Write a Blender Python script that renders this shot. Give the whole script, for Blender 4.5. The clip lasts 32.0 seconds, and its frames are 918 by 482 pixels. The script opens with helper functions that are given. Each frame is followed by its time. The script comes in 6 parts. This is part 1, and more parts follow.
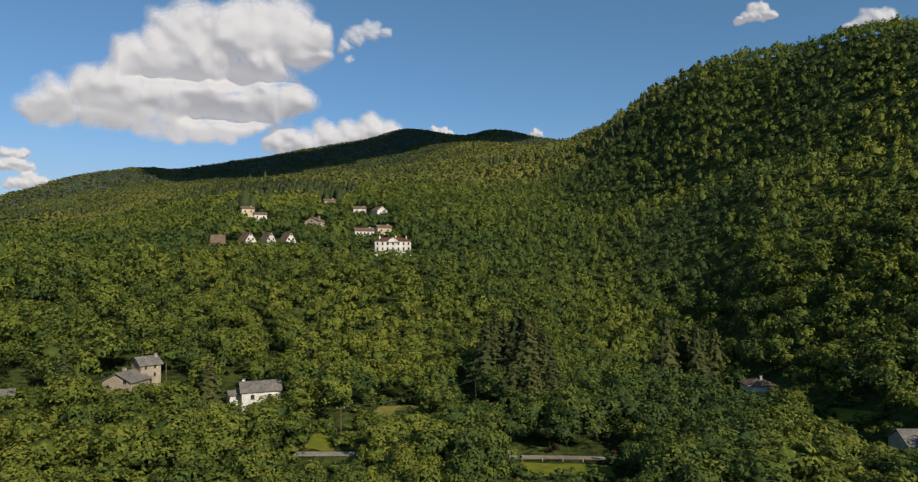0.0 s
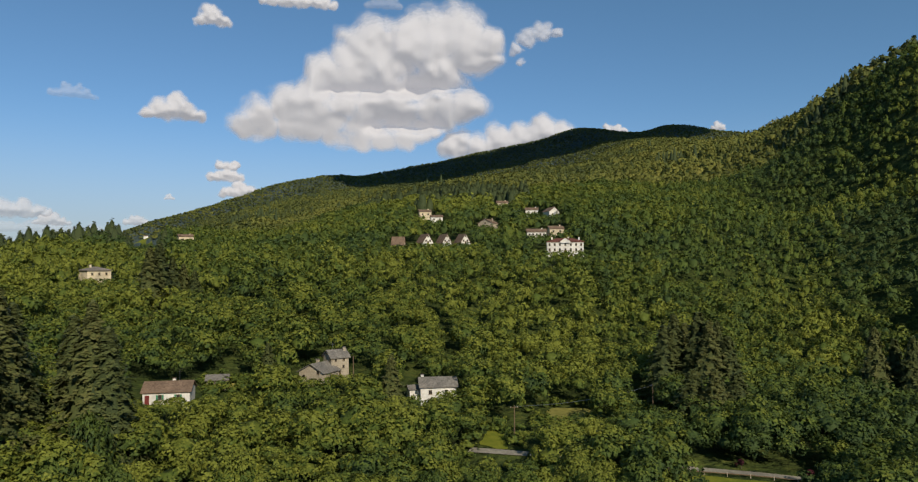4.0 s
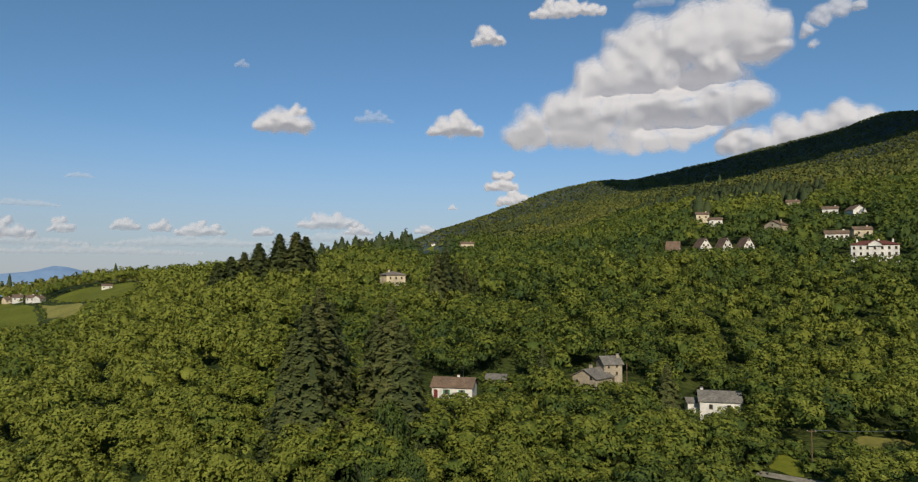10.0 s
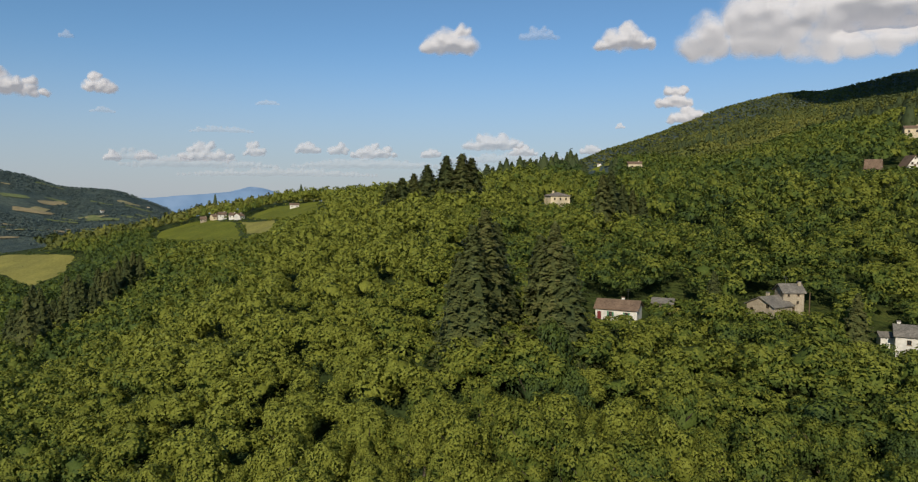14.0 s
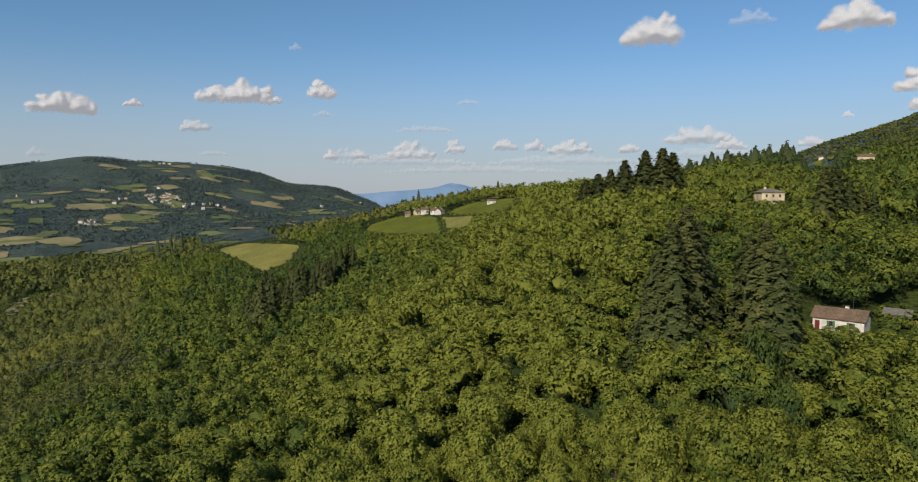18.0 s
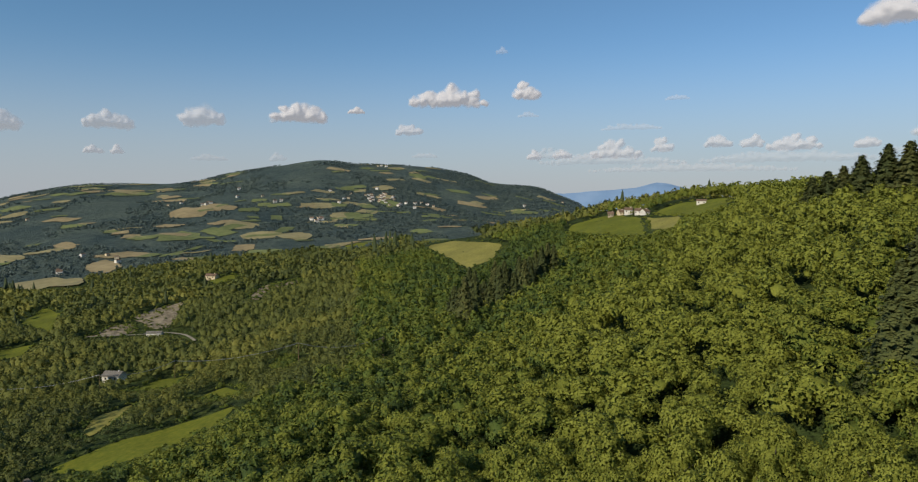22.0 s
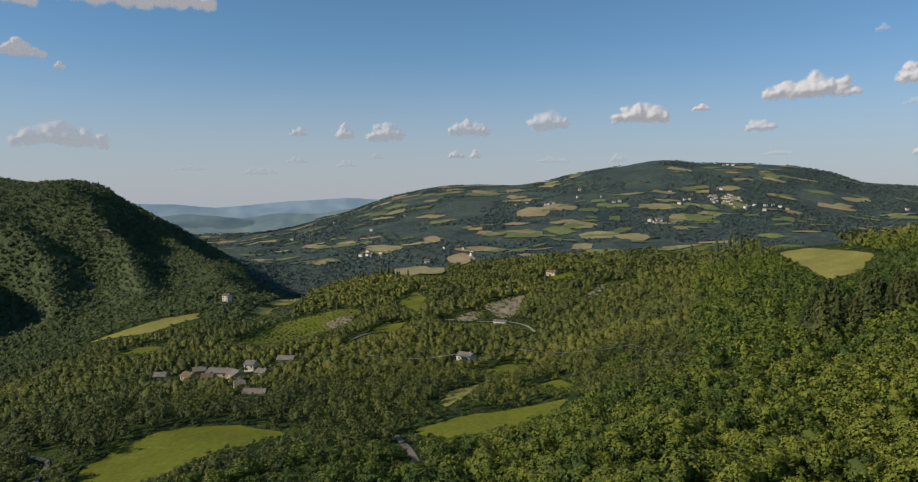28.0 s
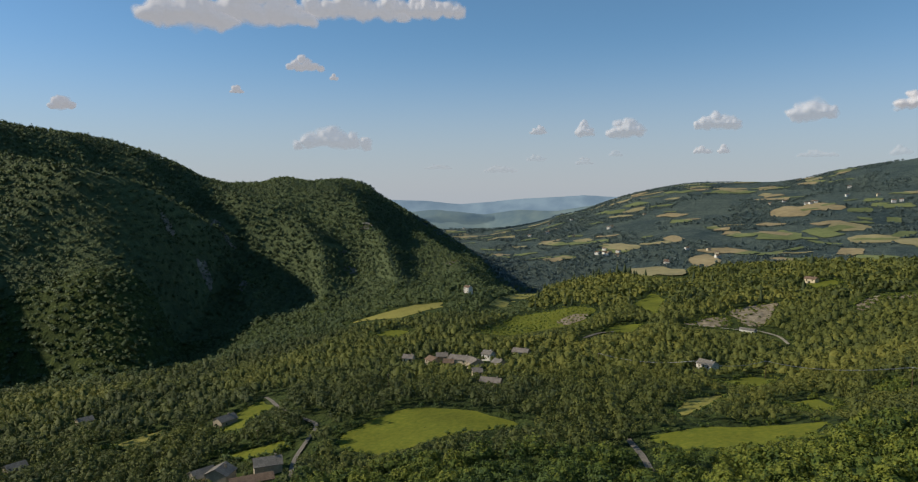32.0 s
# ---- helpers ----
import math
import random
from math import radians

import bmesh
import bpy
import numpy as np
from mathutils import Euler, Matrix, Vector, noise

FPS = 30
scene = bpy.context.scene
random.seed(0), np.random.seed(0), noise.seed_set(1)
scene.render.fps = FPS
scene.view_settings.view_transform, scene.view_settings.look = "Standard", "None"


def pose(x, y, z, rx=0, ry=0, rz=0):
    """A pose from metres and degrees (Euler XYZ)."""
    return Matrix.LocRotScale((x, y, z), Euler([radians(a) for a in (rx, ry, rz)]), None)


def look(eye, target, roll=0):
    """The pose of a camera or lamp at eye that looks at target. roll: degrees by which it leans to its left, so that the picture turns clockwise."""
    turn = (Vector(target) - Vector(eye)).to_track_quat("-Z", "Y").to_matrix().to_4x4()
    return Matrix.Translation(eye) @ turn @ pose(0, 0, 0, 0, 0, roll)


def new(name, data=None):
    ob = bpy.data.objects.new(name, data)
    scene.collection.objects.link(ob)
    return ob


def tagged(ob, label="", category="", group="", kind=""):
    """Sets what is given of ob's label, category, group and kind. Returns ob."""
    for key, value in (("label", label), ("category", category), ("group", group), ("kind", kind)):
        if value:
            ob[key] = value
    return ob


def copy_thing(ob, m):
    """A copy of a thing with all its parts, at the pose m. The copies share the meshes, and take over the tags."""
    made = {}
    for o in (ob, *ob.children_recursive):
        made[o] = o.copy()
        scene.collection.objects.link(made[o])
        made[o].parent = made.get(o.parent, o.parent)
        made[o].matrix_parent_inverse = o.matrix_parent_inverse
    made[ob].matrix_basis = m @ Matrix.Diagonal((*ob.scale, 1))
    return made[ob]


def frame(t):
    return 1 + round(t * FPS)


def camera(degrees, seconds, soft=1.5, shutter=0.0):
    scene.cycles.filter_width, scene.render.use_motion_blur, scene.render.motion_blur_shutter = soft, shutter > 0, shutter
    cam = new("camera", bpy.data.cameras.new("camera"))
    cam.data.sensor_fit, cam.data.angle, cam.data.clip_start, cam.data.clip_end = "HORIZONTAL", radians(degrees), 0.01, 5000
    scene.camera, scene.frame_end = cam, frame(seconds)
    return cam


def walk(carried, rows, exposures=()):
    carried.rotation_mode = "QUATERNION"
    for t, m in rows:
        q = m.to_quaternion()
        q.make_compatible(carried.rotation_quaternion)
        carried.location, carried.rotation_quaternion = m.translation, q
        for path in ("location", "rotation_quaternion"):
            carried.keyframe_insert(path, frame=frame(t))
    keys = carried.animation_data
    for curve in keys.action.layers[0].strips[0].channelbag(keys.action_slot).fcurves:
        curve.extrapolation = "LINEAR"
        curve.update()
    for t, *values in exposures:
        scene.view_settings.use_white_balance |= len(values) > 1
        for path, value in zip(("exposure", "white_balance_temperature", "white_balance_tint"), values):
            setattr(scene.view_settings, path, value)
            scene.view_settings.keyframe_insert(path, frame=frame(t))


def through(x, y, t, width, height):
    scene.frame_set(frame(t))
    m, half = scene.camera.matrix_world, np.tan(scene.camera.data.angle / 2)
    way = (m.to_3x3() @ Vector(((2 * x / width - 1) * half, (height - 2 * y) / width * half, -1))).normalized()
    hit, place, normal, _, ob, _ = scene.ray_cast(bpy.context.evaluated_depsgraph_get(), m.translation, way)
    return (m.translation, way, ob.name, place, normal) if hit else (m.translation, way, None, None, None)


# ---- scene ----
cam = camera(67.9, 32.0, soft=1.2)
EYE = 150.0  # height of the drone above the datum
# seconds, bearing (left of the first heading), pitch, roll
PATH = [
    (0.0, -7.17, 1.96, 0.35), (0.5, -5.35, 1.97, 0.31), (1.0, -3.54, 1.98, 0.28),
    (1.5, -1.76, 1.96, 0.26), (2.0, -0.0, 1.97, 0.24), (2.5, 1.82, 1.96, 0.21),
    (3.0, 3.48, 1.98, 0.22), (3.5, 5.33, 2.05, 0.18), (5.5, 12.93, 2.2, 0.14),
    (6.0, 14.95, 2.25, 0.1), (6.5, 17.08, 2.3, 0.06), (7.0, 19.25, 2.36, 0.04),
    (7.5, 21.37, 2.41, -0.03), (8.0, 22.66, 2.44, -0.02), (8.5, 23.93, 2.47, -0.04),
    (9.0, 25.79, 2.51, -0.02), (9.5, 27.86, 2.55, -0.06), (10.0, 29.74, 2.59, -0.07),
    (10.5, 31.26, 2.63, -0.09), (10.6, 31.52, 2.63, -0.09), (10.7, 31.8, 1.88, -0.1),
    (10.8, 32.08, 0.37, -0.1), (10.9, 32.36, -0.2, -0.1), (11.0, 32.64, -0.2, -0.11),
    (11.5, 34.39, -0.2, -0.12), (12.0, 36.63, -0.2, -0.14), (12.3, 37.57, -0.22, -0.13),
    (12.5, 38.19, -1.06, -0.13), (13.0, 39.76, -3.37, -0.17), (13.5, 41.38, -4.0, -0.21),
    (14.0, 43.45, -4.08, -0.21), (14.5, 45.56, -4.14, -0.2), (16.5, 53.49, -4.38, -0.23),
    (17.0, 55.52, -4.43, -0.22), (17.5, 57.64, -4.46, -0.18), (18.0, 59.71, -4.45, -0.18),
    (18.5, 61.82, -4.45, -0.18), (19.0, 63.95, -4.46, -0.11), (19.5, 66.05, -4.48, -0.07),
    (20.0, 68.2, -4.48, -0.04), (20.5, 70.26, -4.48, -0.01), (21.0, 72.35, -4.48, 0.04),
    (21.5, 74.44, -4.48, 0.05), (22.0, 76.54, -4.48, 0.05), (22.5, 78.62, -4.47, 0.09),
    (23.0, 80.76, -4.47, 0.12), (23.5, 83.05, -4.45, 0.15), (24.0, 85.46, -4.43, 0.17),
    (24.5, 87.89, -4.41, 0.16), (25.0, 90.32, -4.39, 0.11), (25.5, 92.65, -4.37, 0.12),
    (27.5, 101.99, -4.35, 0.13), (28.0, 104.38, -4.37, 0.17), (28.5, 106.73, -4.38, 0.12),
    (29.0, 109.13, -4.38, 0.12), (29.5, 111.58, -4.39, 0.12), (30.0, 114.09, -4.41, 0.14),
    (30.5, 116.61, -4.44, 0.18), (31.0, 119.12, -4.48, 0.18), (31.5, 121.63, -4.51, 0.19),
    (32.0, 124.1, -4.53, 0.19),
]
walk(cam, [(t, pose(0, 0, EYE, 90 + p, r, b)) for t, b, p, r in PATH],
     [(0.0, 0.02), (3.0, -0.02), (6.0, -0.1), (12.0, -0.1), (14.5, -0.04), (24.0, -0.04), (28.0, -0.02), (32.0, 0.06)])

# ---- light ----
SUN_BEARING, SUN_HEIGHT = 210.0, 32.0
world = bpy.data.worlds.new("sky")
scene.world = world
world.use_nodes = True
wn = world.node_tree.nodes
sky = wn.new("ShaderNodeTexSky")
sky.sky_type, sky.sun_disc = "NISHITA", False
sky.sun_elevation, sky.sun_rotation = radians(SUN_HEIGHT), radians(-SUN_BEARING)
sky.altitude, sky.air_density, sky.dust_density, sky.ozone_density = 600, 1.0, 0.1, 2.5
tone = wn.new("ShaderNodeMix")
tone.data_type, tone.blend_type = "RGBA", "MULTIPLY"
tone.inputs[0].default_value, tone.inputs[7].default_value = 1.0, (0.67, 0.82, 1.01, 1)
clean = wn.new("ShaderNodeMix")
clean.data_type, clean.blend_type = "RGBA", "ADD"
clean.inputs[0].default_value, clean.inputs[7].default_value = 1.0, (0.12, 0.42, 0.2, 1)
world.node_tree.links.new(sky.outputs[0], tone.inputs[6])
world.node_tree.links.new(tone.outputs[2], clean.inputs[6])
# dusty air towards the horizon, all round
dirn, split, haze, air = wn.new("ShaderNodeTexCoord"), wn.new("ShaderNodeSeparateXYZ"), wn.new("ShaderNodeMapRange"), wn.new("ShaderNodeMix")
haze.interpolation_type = "SMOOTHERSTEP"
haze.inputs[1].default_value, haze.inputs[2].default_value, haze.inputs[3].default_value, haze.inputs[4].default_value = -0.05, 0.24, 0.85, 0.0
air.data_type = "RGBA"
air.inputs[7].default_value = (4.25, 4.5, 5.15, 1)
world.node_tree.links.new(dirn.outputs["Generated"], split.inputs[0])
world.node_tree.links.new(split.outputs[2], haze.inputs[0])
world.node_tree.links.new(haze.outputs[0], air.inputs[0])
world.node_tree.links.new(clean.outputs[2], air.inputs[6])
world.node_tree.links.new(air.outputs[2], wn["Background"].inputs[0])
wn["Background"].inputs[1].default_value = 0.094


def bearing(az, r, z=0.0):
    a = radians(az)
    return Vector((-r * math.sin(a), r * math.cos(a), z))


sun = new("sun", bpy.data.lights.new("sun", "SUN"))
sun.data.energy, sun.data.angle, sun.data.color = 4.2, radians(0.5), (1.0, 0.9, 0.72)
sun_way = bearing(SUN_BEARING, math.cos(radians(SUN_HEIGHT)), math.sin(radians(SUN_HEIGHT)))
sun.matrix_world = look(sun_way * 3000, (0, 0, 0))

# ---- materials ----


def material(name, roughness=0.9):
    m = bpy.data.materials.new(name)
    m.use_nodes = True
    m.node_tree.nodes["Principled BSDF"].inputs["Roughness"].default_value = roughness
    return m, m.node_tree.nodes, m.node_tree.links


def ramp(nodes, links, source, stops):
    r = nodes.new("ShaderNodeValToRGB")
    els = r.color_ramp.elements
    while len(els) < len(stops):
        els.new(0.5)
    for e, (p, c) in zip(els, stops):
        e.position, e.color = p, (*c, 1)
    links.new(source, r.inputs[0])
    return r.outputs[0]


def noise_node(nodes, links, scale, detail=4.0, rough=0.55):
    tc = nodes.new("ShaderNodeNewGeometry")
    n = nodes.new("ShaderNodeTexNoise")
    n.inputs["Scale"].default_value, n.inputs["Detail"].default_value = scale, detail
    n.inputs["Roughness"].default_value = rough
    links.new(tc.outputs["Position"], n.inputs["Vector"])
    return n.outputs[0]


def mix(nodes, links, fac, a, b, kind="MIX"):
    m = nodes.new("ShaderNodeMix")
    m.data_type, m.blend_type = "RGBA", kind
    for sock, v in ((m.inputs[0], fac), (m.inputs[6], a), (m.inputs[7], b)):
        if hasattr(v, "links"):
            links.new(v, sock)
        else:
            sock.default_value = v if isinstance(v, float) else (*v, 1)
    return m.outputs[2]


def bumped(nodes, links, height, strength, distance):
    b = nodes.new("ShaderNodeBump")
    b.inputs["Strength"].default_value, b.inputs["Distance"].default_value = strength, distance
    links.new(height, b.inputs["Height"])
    links.new(b.outputs[0], nodes["Principled BSDF"].inputs["Normal"])


def plain(name, dark, light, scale=1.5, roughness=0.85, bump=0.3, distance=0.03, big=0.08, gloss=0.12):
    """Two-scale mottled surface between a dark and a light colour."""
    m, n, l = material(name, roughness)
    fine, broad = noise_node(n, l, scale, 6), noise_node(n, l, big, 3)
    c = ramp(n, l, fine, [(0.3, dark), (0.7, light)])
    tone = ramp(n, l, broad, [(0.3, (0.72, 0.72, 0.72)), (0.7, (1.12, 1.1, 1.06))])
    l.new(mix(n, l, 1.0, c, tone, "MULTIPLY"), n["Principled BSDF"].inputs["Base Color"])
    n["Principled BSDF"].inputs["Specular IOR Level"].default_value = gloss
    bumped(n, l, fine, bump, distance)
    return m


def foliage(name, stops, through=0.3, shift=0.12):
    """Leaves: the tint of each tree, a little of each clump, some light let through."""
    m, n, l = material(name, 0.75)
    tint = n.new("ShaderNodeAttribute")
    tint.attribute_name = "tint"
    geo = n.new("ShaderNodeNewGeometry")
    add = n.new("ShaderNodeMath")
    add.operation = "ADD"
    l.new(tint.outputs["Fac"], add.inputs[0])
    isl = n.new("ShaderNodeMath")
    isl.operation = "MULTIPLY_ADD"
    l.new(geo.outputs["Random Per Island"], isl.inputs[0])
    isl.inputs[1].default_value, isl.inputs[2].default_value = shift, -shift / 2
    l.new(isl.outputs[0], add.inputs[1])
    wrap = n.new("ShaderNodeMath")
    wrap.operation = "PINGPONG"
    wrap.inputs[1].default_value = 1.0
    l.new(add.outputs[0], wrap.inputs[0])
    c = ramp(n, l, wrap.outputs[0], stops)
    b = n["Principled BSDF"]
    l.new(c, b.inputs["Base Color"])
    b.inputs["Specular IOR Level"].default_value = 0.3
    clumps, twigs = noise_node(n, l, 0.9, 2, 0.6), noise_node(n, l, 2.6, 3, 0.7)
    shade = mix(n, l, 0.6, clumps, twigs)
    bump = n.new("ShaderNodeBump")
    bump.inputs["Strength"].default_value, bump.inputs["Distance"].default_value = 0.45, 0.35
    l.new(shade, bump.inputs["Height"])
    l.new(bump.outputs[0], b.inputs["Normal"])
    c = mix(n, l, 1.0, c, ramp(n, l, twigs, [(0.34, (0.8, 0.81, 0.8)), (0.66, (1.18, 1.17, 1.16))]), "MULTIPLY")
    l.new(c, b.inputs["Base Color"])
    tr = n.new("ShaderNodeBsdfTranslucent")
    l.new(c, tr.inputs[0])
    ms = n.new("ShaderNodeMixShader")
    ms.inputs[0].default_value = through
    l.new(b.outputs[0], ms.inputs[1])
    l.new(tr.outputs[0], ms.inputs[2])
    l.new(ms.outputs[0], n["Material Output"].inputs[0])
    return m


LEAF = foliage("broadleaf", [(0.0, (0.046, 0.078, 0.022)), (0.35, (0.088, 0.126, 0.02)), (0.65, (0.168, 0.187, 0.024)), (1.0, (0.228, 0.247, 0.036))], 0.2, 0.06)
# slightly less saturated than broadleaf, with the vale's haze in the colour
VALELEAF = foliage("vale_leaf", [(0.0, (0.064, 0.082, 0.028)), (0.4, (0.123, 0.138, 0.03)), (0.7, (0.182, 0.183, 0.036)), (1.0, (0.245, 0.23, 0.05))], 0.2, 0.06)
NEEDLE = foliage("needles", [(0.0, (0.046, 0.064, 0.022)), (0.5, (0.095, 0.108, 0.03)), (1.0, (0.15, 0.138, 0.044))], 0.1, 0.2)
MOUNTLEAF = foliage("mountain_leaf", [(0.0, (0.06, 0.086, 0.036)), (0.6, (0.098, 0.128, 0.045)), (1.0, (0.14, 0.165, 0.055))], 0.2)
# the blue haze of the distance is mixed into this leaf colour
FARLEAF = foliage("hazed_far_leaf", [(0.0, (0.072, 0.102, 0.098)), (0.6, (0.1, 0.135, 0.122)), (1.0, (0.14, 0.17, 0.13))], 0.2)
RED_LEAF = foliage("plum_leaf", [(0.0, (0.06, 0.012, 0.016)), (1.0, (0.1, 0.02, 0.025))], 0.2)
BARK = plain("bark", (0.07, 0.055, 0.04), (0.2, 0.17, 0.13), 6)
GRASS = plain("meadow_grass", (0.1, 0.125, 0.014), (0.175, 0.18, 0.022), 0.45, 0.9, 0.7, 0.3, 0.03)
DRY_GRASS = plain("dry_grass", (0.2, 0.19, 0.045), (0.3, 0.27, 0.075), 0.5, 0.9, 0.4, 0.1, 0.03)
STUBBLE = plain("stubble_field", (0.25, 0.2, 0.11), (0.36, 0.29, 0.16), 0.05, 0.9, 0.3, 0.3, 0.006)
PASTURE = plain("pasture", (0.12, 0.15, 0.06), (0.19, 0.21, 0.085), 0.05, 0.9, 0.3, 0.3, 0.006)
HAY = plain("hay_field", (0.24, 0.21, 0.105), (0.33, 0.29, 0.155), 0.05, 0.9, 0.3, 0.3, 0.006)
SCREE = plain("bare_marl", (0.14, 0.115, 0.08), (0.37, 0.31, 0.22), 0.22, 0.95, 1.0, 2.5, 0.05)
GREYROCK = plain("grey_rock", (0.09, 0.085, 0.07), (0.27, 0.25, 0.21), 0.12, 0.95, 0.9, 1.5, 0.03)
GRAVEL = plain("pale_gravel", (0.2, 0.18, 0.145), (0.34, 0.31, 0.25), 1.2)
ROADMAT = plain("pale_road", (0.12, 0.11, 0.095), (0.21, 0.19, 0.165), 1.2)
STONE = plain("rubble_stone", (0.32, 0.27, 0.2), (0.52, 0.45, 0.35), 3.0, 0.9, 0.6, 0.05, 0.3)
WHITE = plain("white_render", (0.66, 0.63, 0.57), (0.8, 0.78, 0.74), 1.5, 0.85, 0.2, 0.02, 0.25)
CREAM = plain("cream_render", (0.6, 0.5, 0.34), (0.72, 0.62, 0.45), 1.5, 0.85, 0.2, 0.02, 0.25)
SLATE = plain("stone_slab_roof", (0.12, 0.11, 0.1), (0.27, 0.25, 0.22), 2.5, 0.85, 0.8, 0.08, 0.4)
TILE = plain("clay_tile_roof", (0.13, 0.085, 0.06), (0.25, 0.18, 0.13), 2.5, 0.85, 0.8, 0.08, 0.4)
OLDROOF = plain("old_tile_roof", (0.15, 0.128, 0.112), (0.29, 0.255, 0.225), 2.0, 0.85, 0.8, 0.08, 0.4)
REDROOF = plain("dark_red_roof", (0.12, 0.045, 0.035), (0.2, 0.08, 0.06), 2.0, 0.7, 0.6, 0.08, 0.3)
WOOD = plain("weathered_wood", (0.1, 0.07, 0.045), (0.22, 0.16, 0.1), 5)
GREENPAINT = plain("green_shutter_paint", (0.04, 0.16, 0.09), (0.06, 0.22, 0.13), 4, 0.6)
REDPAINT = plain("red_door_paint", (0.12, 0.025, 0.025), (0.18, 0.04, 0.035), 4, 0.6)
METAL, _n, _l = material("grey_metal", 0.4)
_n["Principled BSDF"].inputs["Metallic"].default_value = 1.0
_n["Principled BSDF"].inputs["Base Color"].default_value = (0.4, 0.4, 0.4, 1)
GLASS, _n, _l = material("dark_window_glass", 0.08)
_n["Principled BSDF"].inputs["Base Color"].default_value = (0.025, 0.028, 0.03, 1)

GROUND, _n, _l = material("forest_ground", 0.95)
_fine, _mid, _big = noise_node(_n, _l, 0.35, 6, 0.65), noise_node(_n, _l, 0.055, 5, 0.6), noise_node(_n, _l, 0.004, 4)
_c = ramp(_n, _l, _fine, [(0.3, (0.022, 0.034, 0.012)), (0.52, (0.045, 0.062, 0.018)), (0.75, (0.085, 0.095, 0.03))])
_c = mix(_n, _l, 1.0, _c, ramp(_n, _l, _mid, [(0.3, (0.55, 0.6, 0.62)), (0.7, (1.35, 1.3, 1.15))]), "MULTIPLY")
_c = mix(_n, _l, 1.0, _c, ramp(_n, _l, _big, [(0.35, (0.8, 0.88, 0.98)), (0.65, (1.15, 1.1, 0.95))]), "MULTIPLY")
_l.new(_c, _n["Principled BSDF"].inputs["Base Color"])
_n["Principled BSDF"].inputs["Specular IOR Level"].default_value = 0.1
bumped(_n, _l, _mid, 1.0, 9.0)

# base colour of the far land, blued and lightened with the haze over it
FARWOOD, _n, _l = material("hazed_far_woods", 0.95)
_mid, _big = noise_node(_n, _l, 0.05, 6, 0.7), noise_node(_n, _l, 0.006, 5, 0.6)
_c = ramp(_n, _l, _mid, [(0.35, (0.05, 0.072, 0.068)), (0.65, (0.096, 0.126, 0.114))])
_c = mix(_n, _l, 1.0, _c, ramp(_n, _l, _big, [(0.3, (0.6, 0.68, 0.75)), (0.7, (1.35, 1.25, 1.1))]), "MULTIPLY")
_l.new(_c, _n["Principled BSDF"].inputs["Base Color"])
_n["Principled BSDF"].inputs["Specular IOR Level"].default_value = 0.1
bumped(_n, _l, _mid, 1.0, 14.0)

SCRUB = plain("mountain_scrub", (0.056, 0.077, 0.038), (0.106, 0.132, 0.06), 0.1, 0.95, 1.0, 6.0, 0.012)

# ---- lie of the land: crest and foot lines as (bearing, distance, height against the drone) ----
NEAR = [(-50, 140, -46), (-30, 150, -45), (-15, 150, -42), (0, 148, -41), (15, 140, -44), (30, 120, -46), (45, 105, -50), (60, 105, -56),
        (75, 110, -60), (90, 130, -66), (100, 185, -84), (110, 215, -97), (120, 230, -101), (135, 255, -111), (150, 280, -120), (165, 300, -125)]
SHELF = [(-50, 230, -25), (-30, 280, -49), (-20, 240, -42), (0, 200, -36), (10, 195, -34), (17, 205, -27), (30, 180, -31), (42, 150, -33),
         (60, 200, -40), (75, 250, -62), (90, 260, -78), (100, 300, -97), (110, 330, -104), (120, 330, -108), (135, 370, -118), (150, 420, -135), (165, 450, -140)]
TERRACE = [(-50, 380, 60), (-30, 430, 30), (-20, 480, 30), (-10, 420, 18), (0, 340, 2), (10, 340, 4), (17, 330, 1), (30, 300, -8), (36, 290, -9),
           (44, 300, -8), (53, 330, -16), (60, 340, -33), (68, 330, -52), (75, 400, -68), (82, 450, -72), (90, 480, -92), (100, 450, -110),
           (110, 470, -114), (120, 460, -119), (135, 560, -138), (150, 650, -170), (165, 650, -170)]
CREST = [(-50, 560, 135), (-41, 580, 157), (-33, 640, 166), (-27, 700, 176), (-22.5, 800, 176), (-19, 900, 172), (-15, 1050, 176), (-8, 1150, 178),
         (0, 1250, 160), (8, 1250, 145), (15, 1100, 98), (22, 800, 35), (30, 520, 15), (34, 500, 11), (38, 470, 7), (45, 480, -2), (53, 500, -8), (58, 700, -12),
         (61, 720, -19), (64, 720, -25), (67, 720, -36), (70, 730, -44), (75, 750, -56), (85, 850, -80), (95, 930, -100), (104, 950, -116), (114, 870, -130), (119, 850, -141),
         (124, 850, -125), (131, 800, -134), (140, 820, -164), (150, 850, -205), (165, 850, -200)]
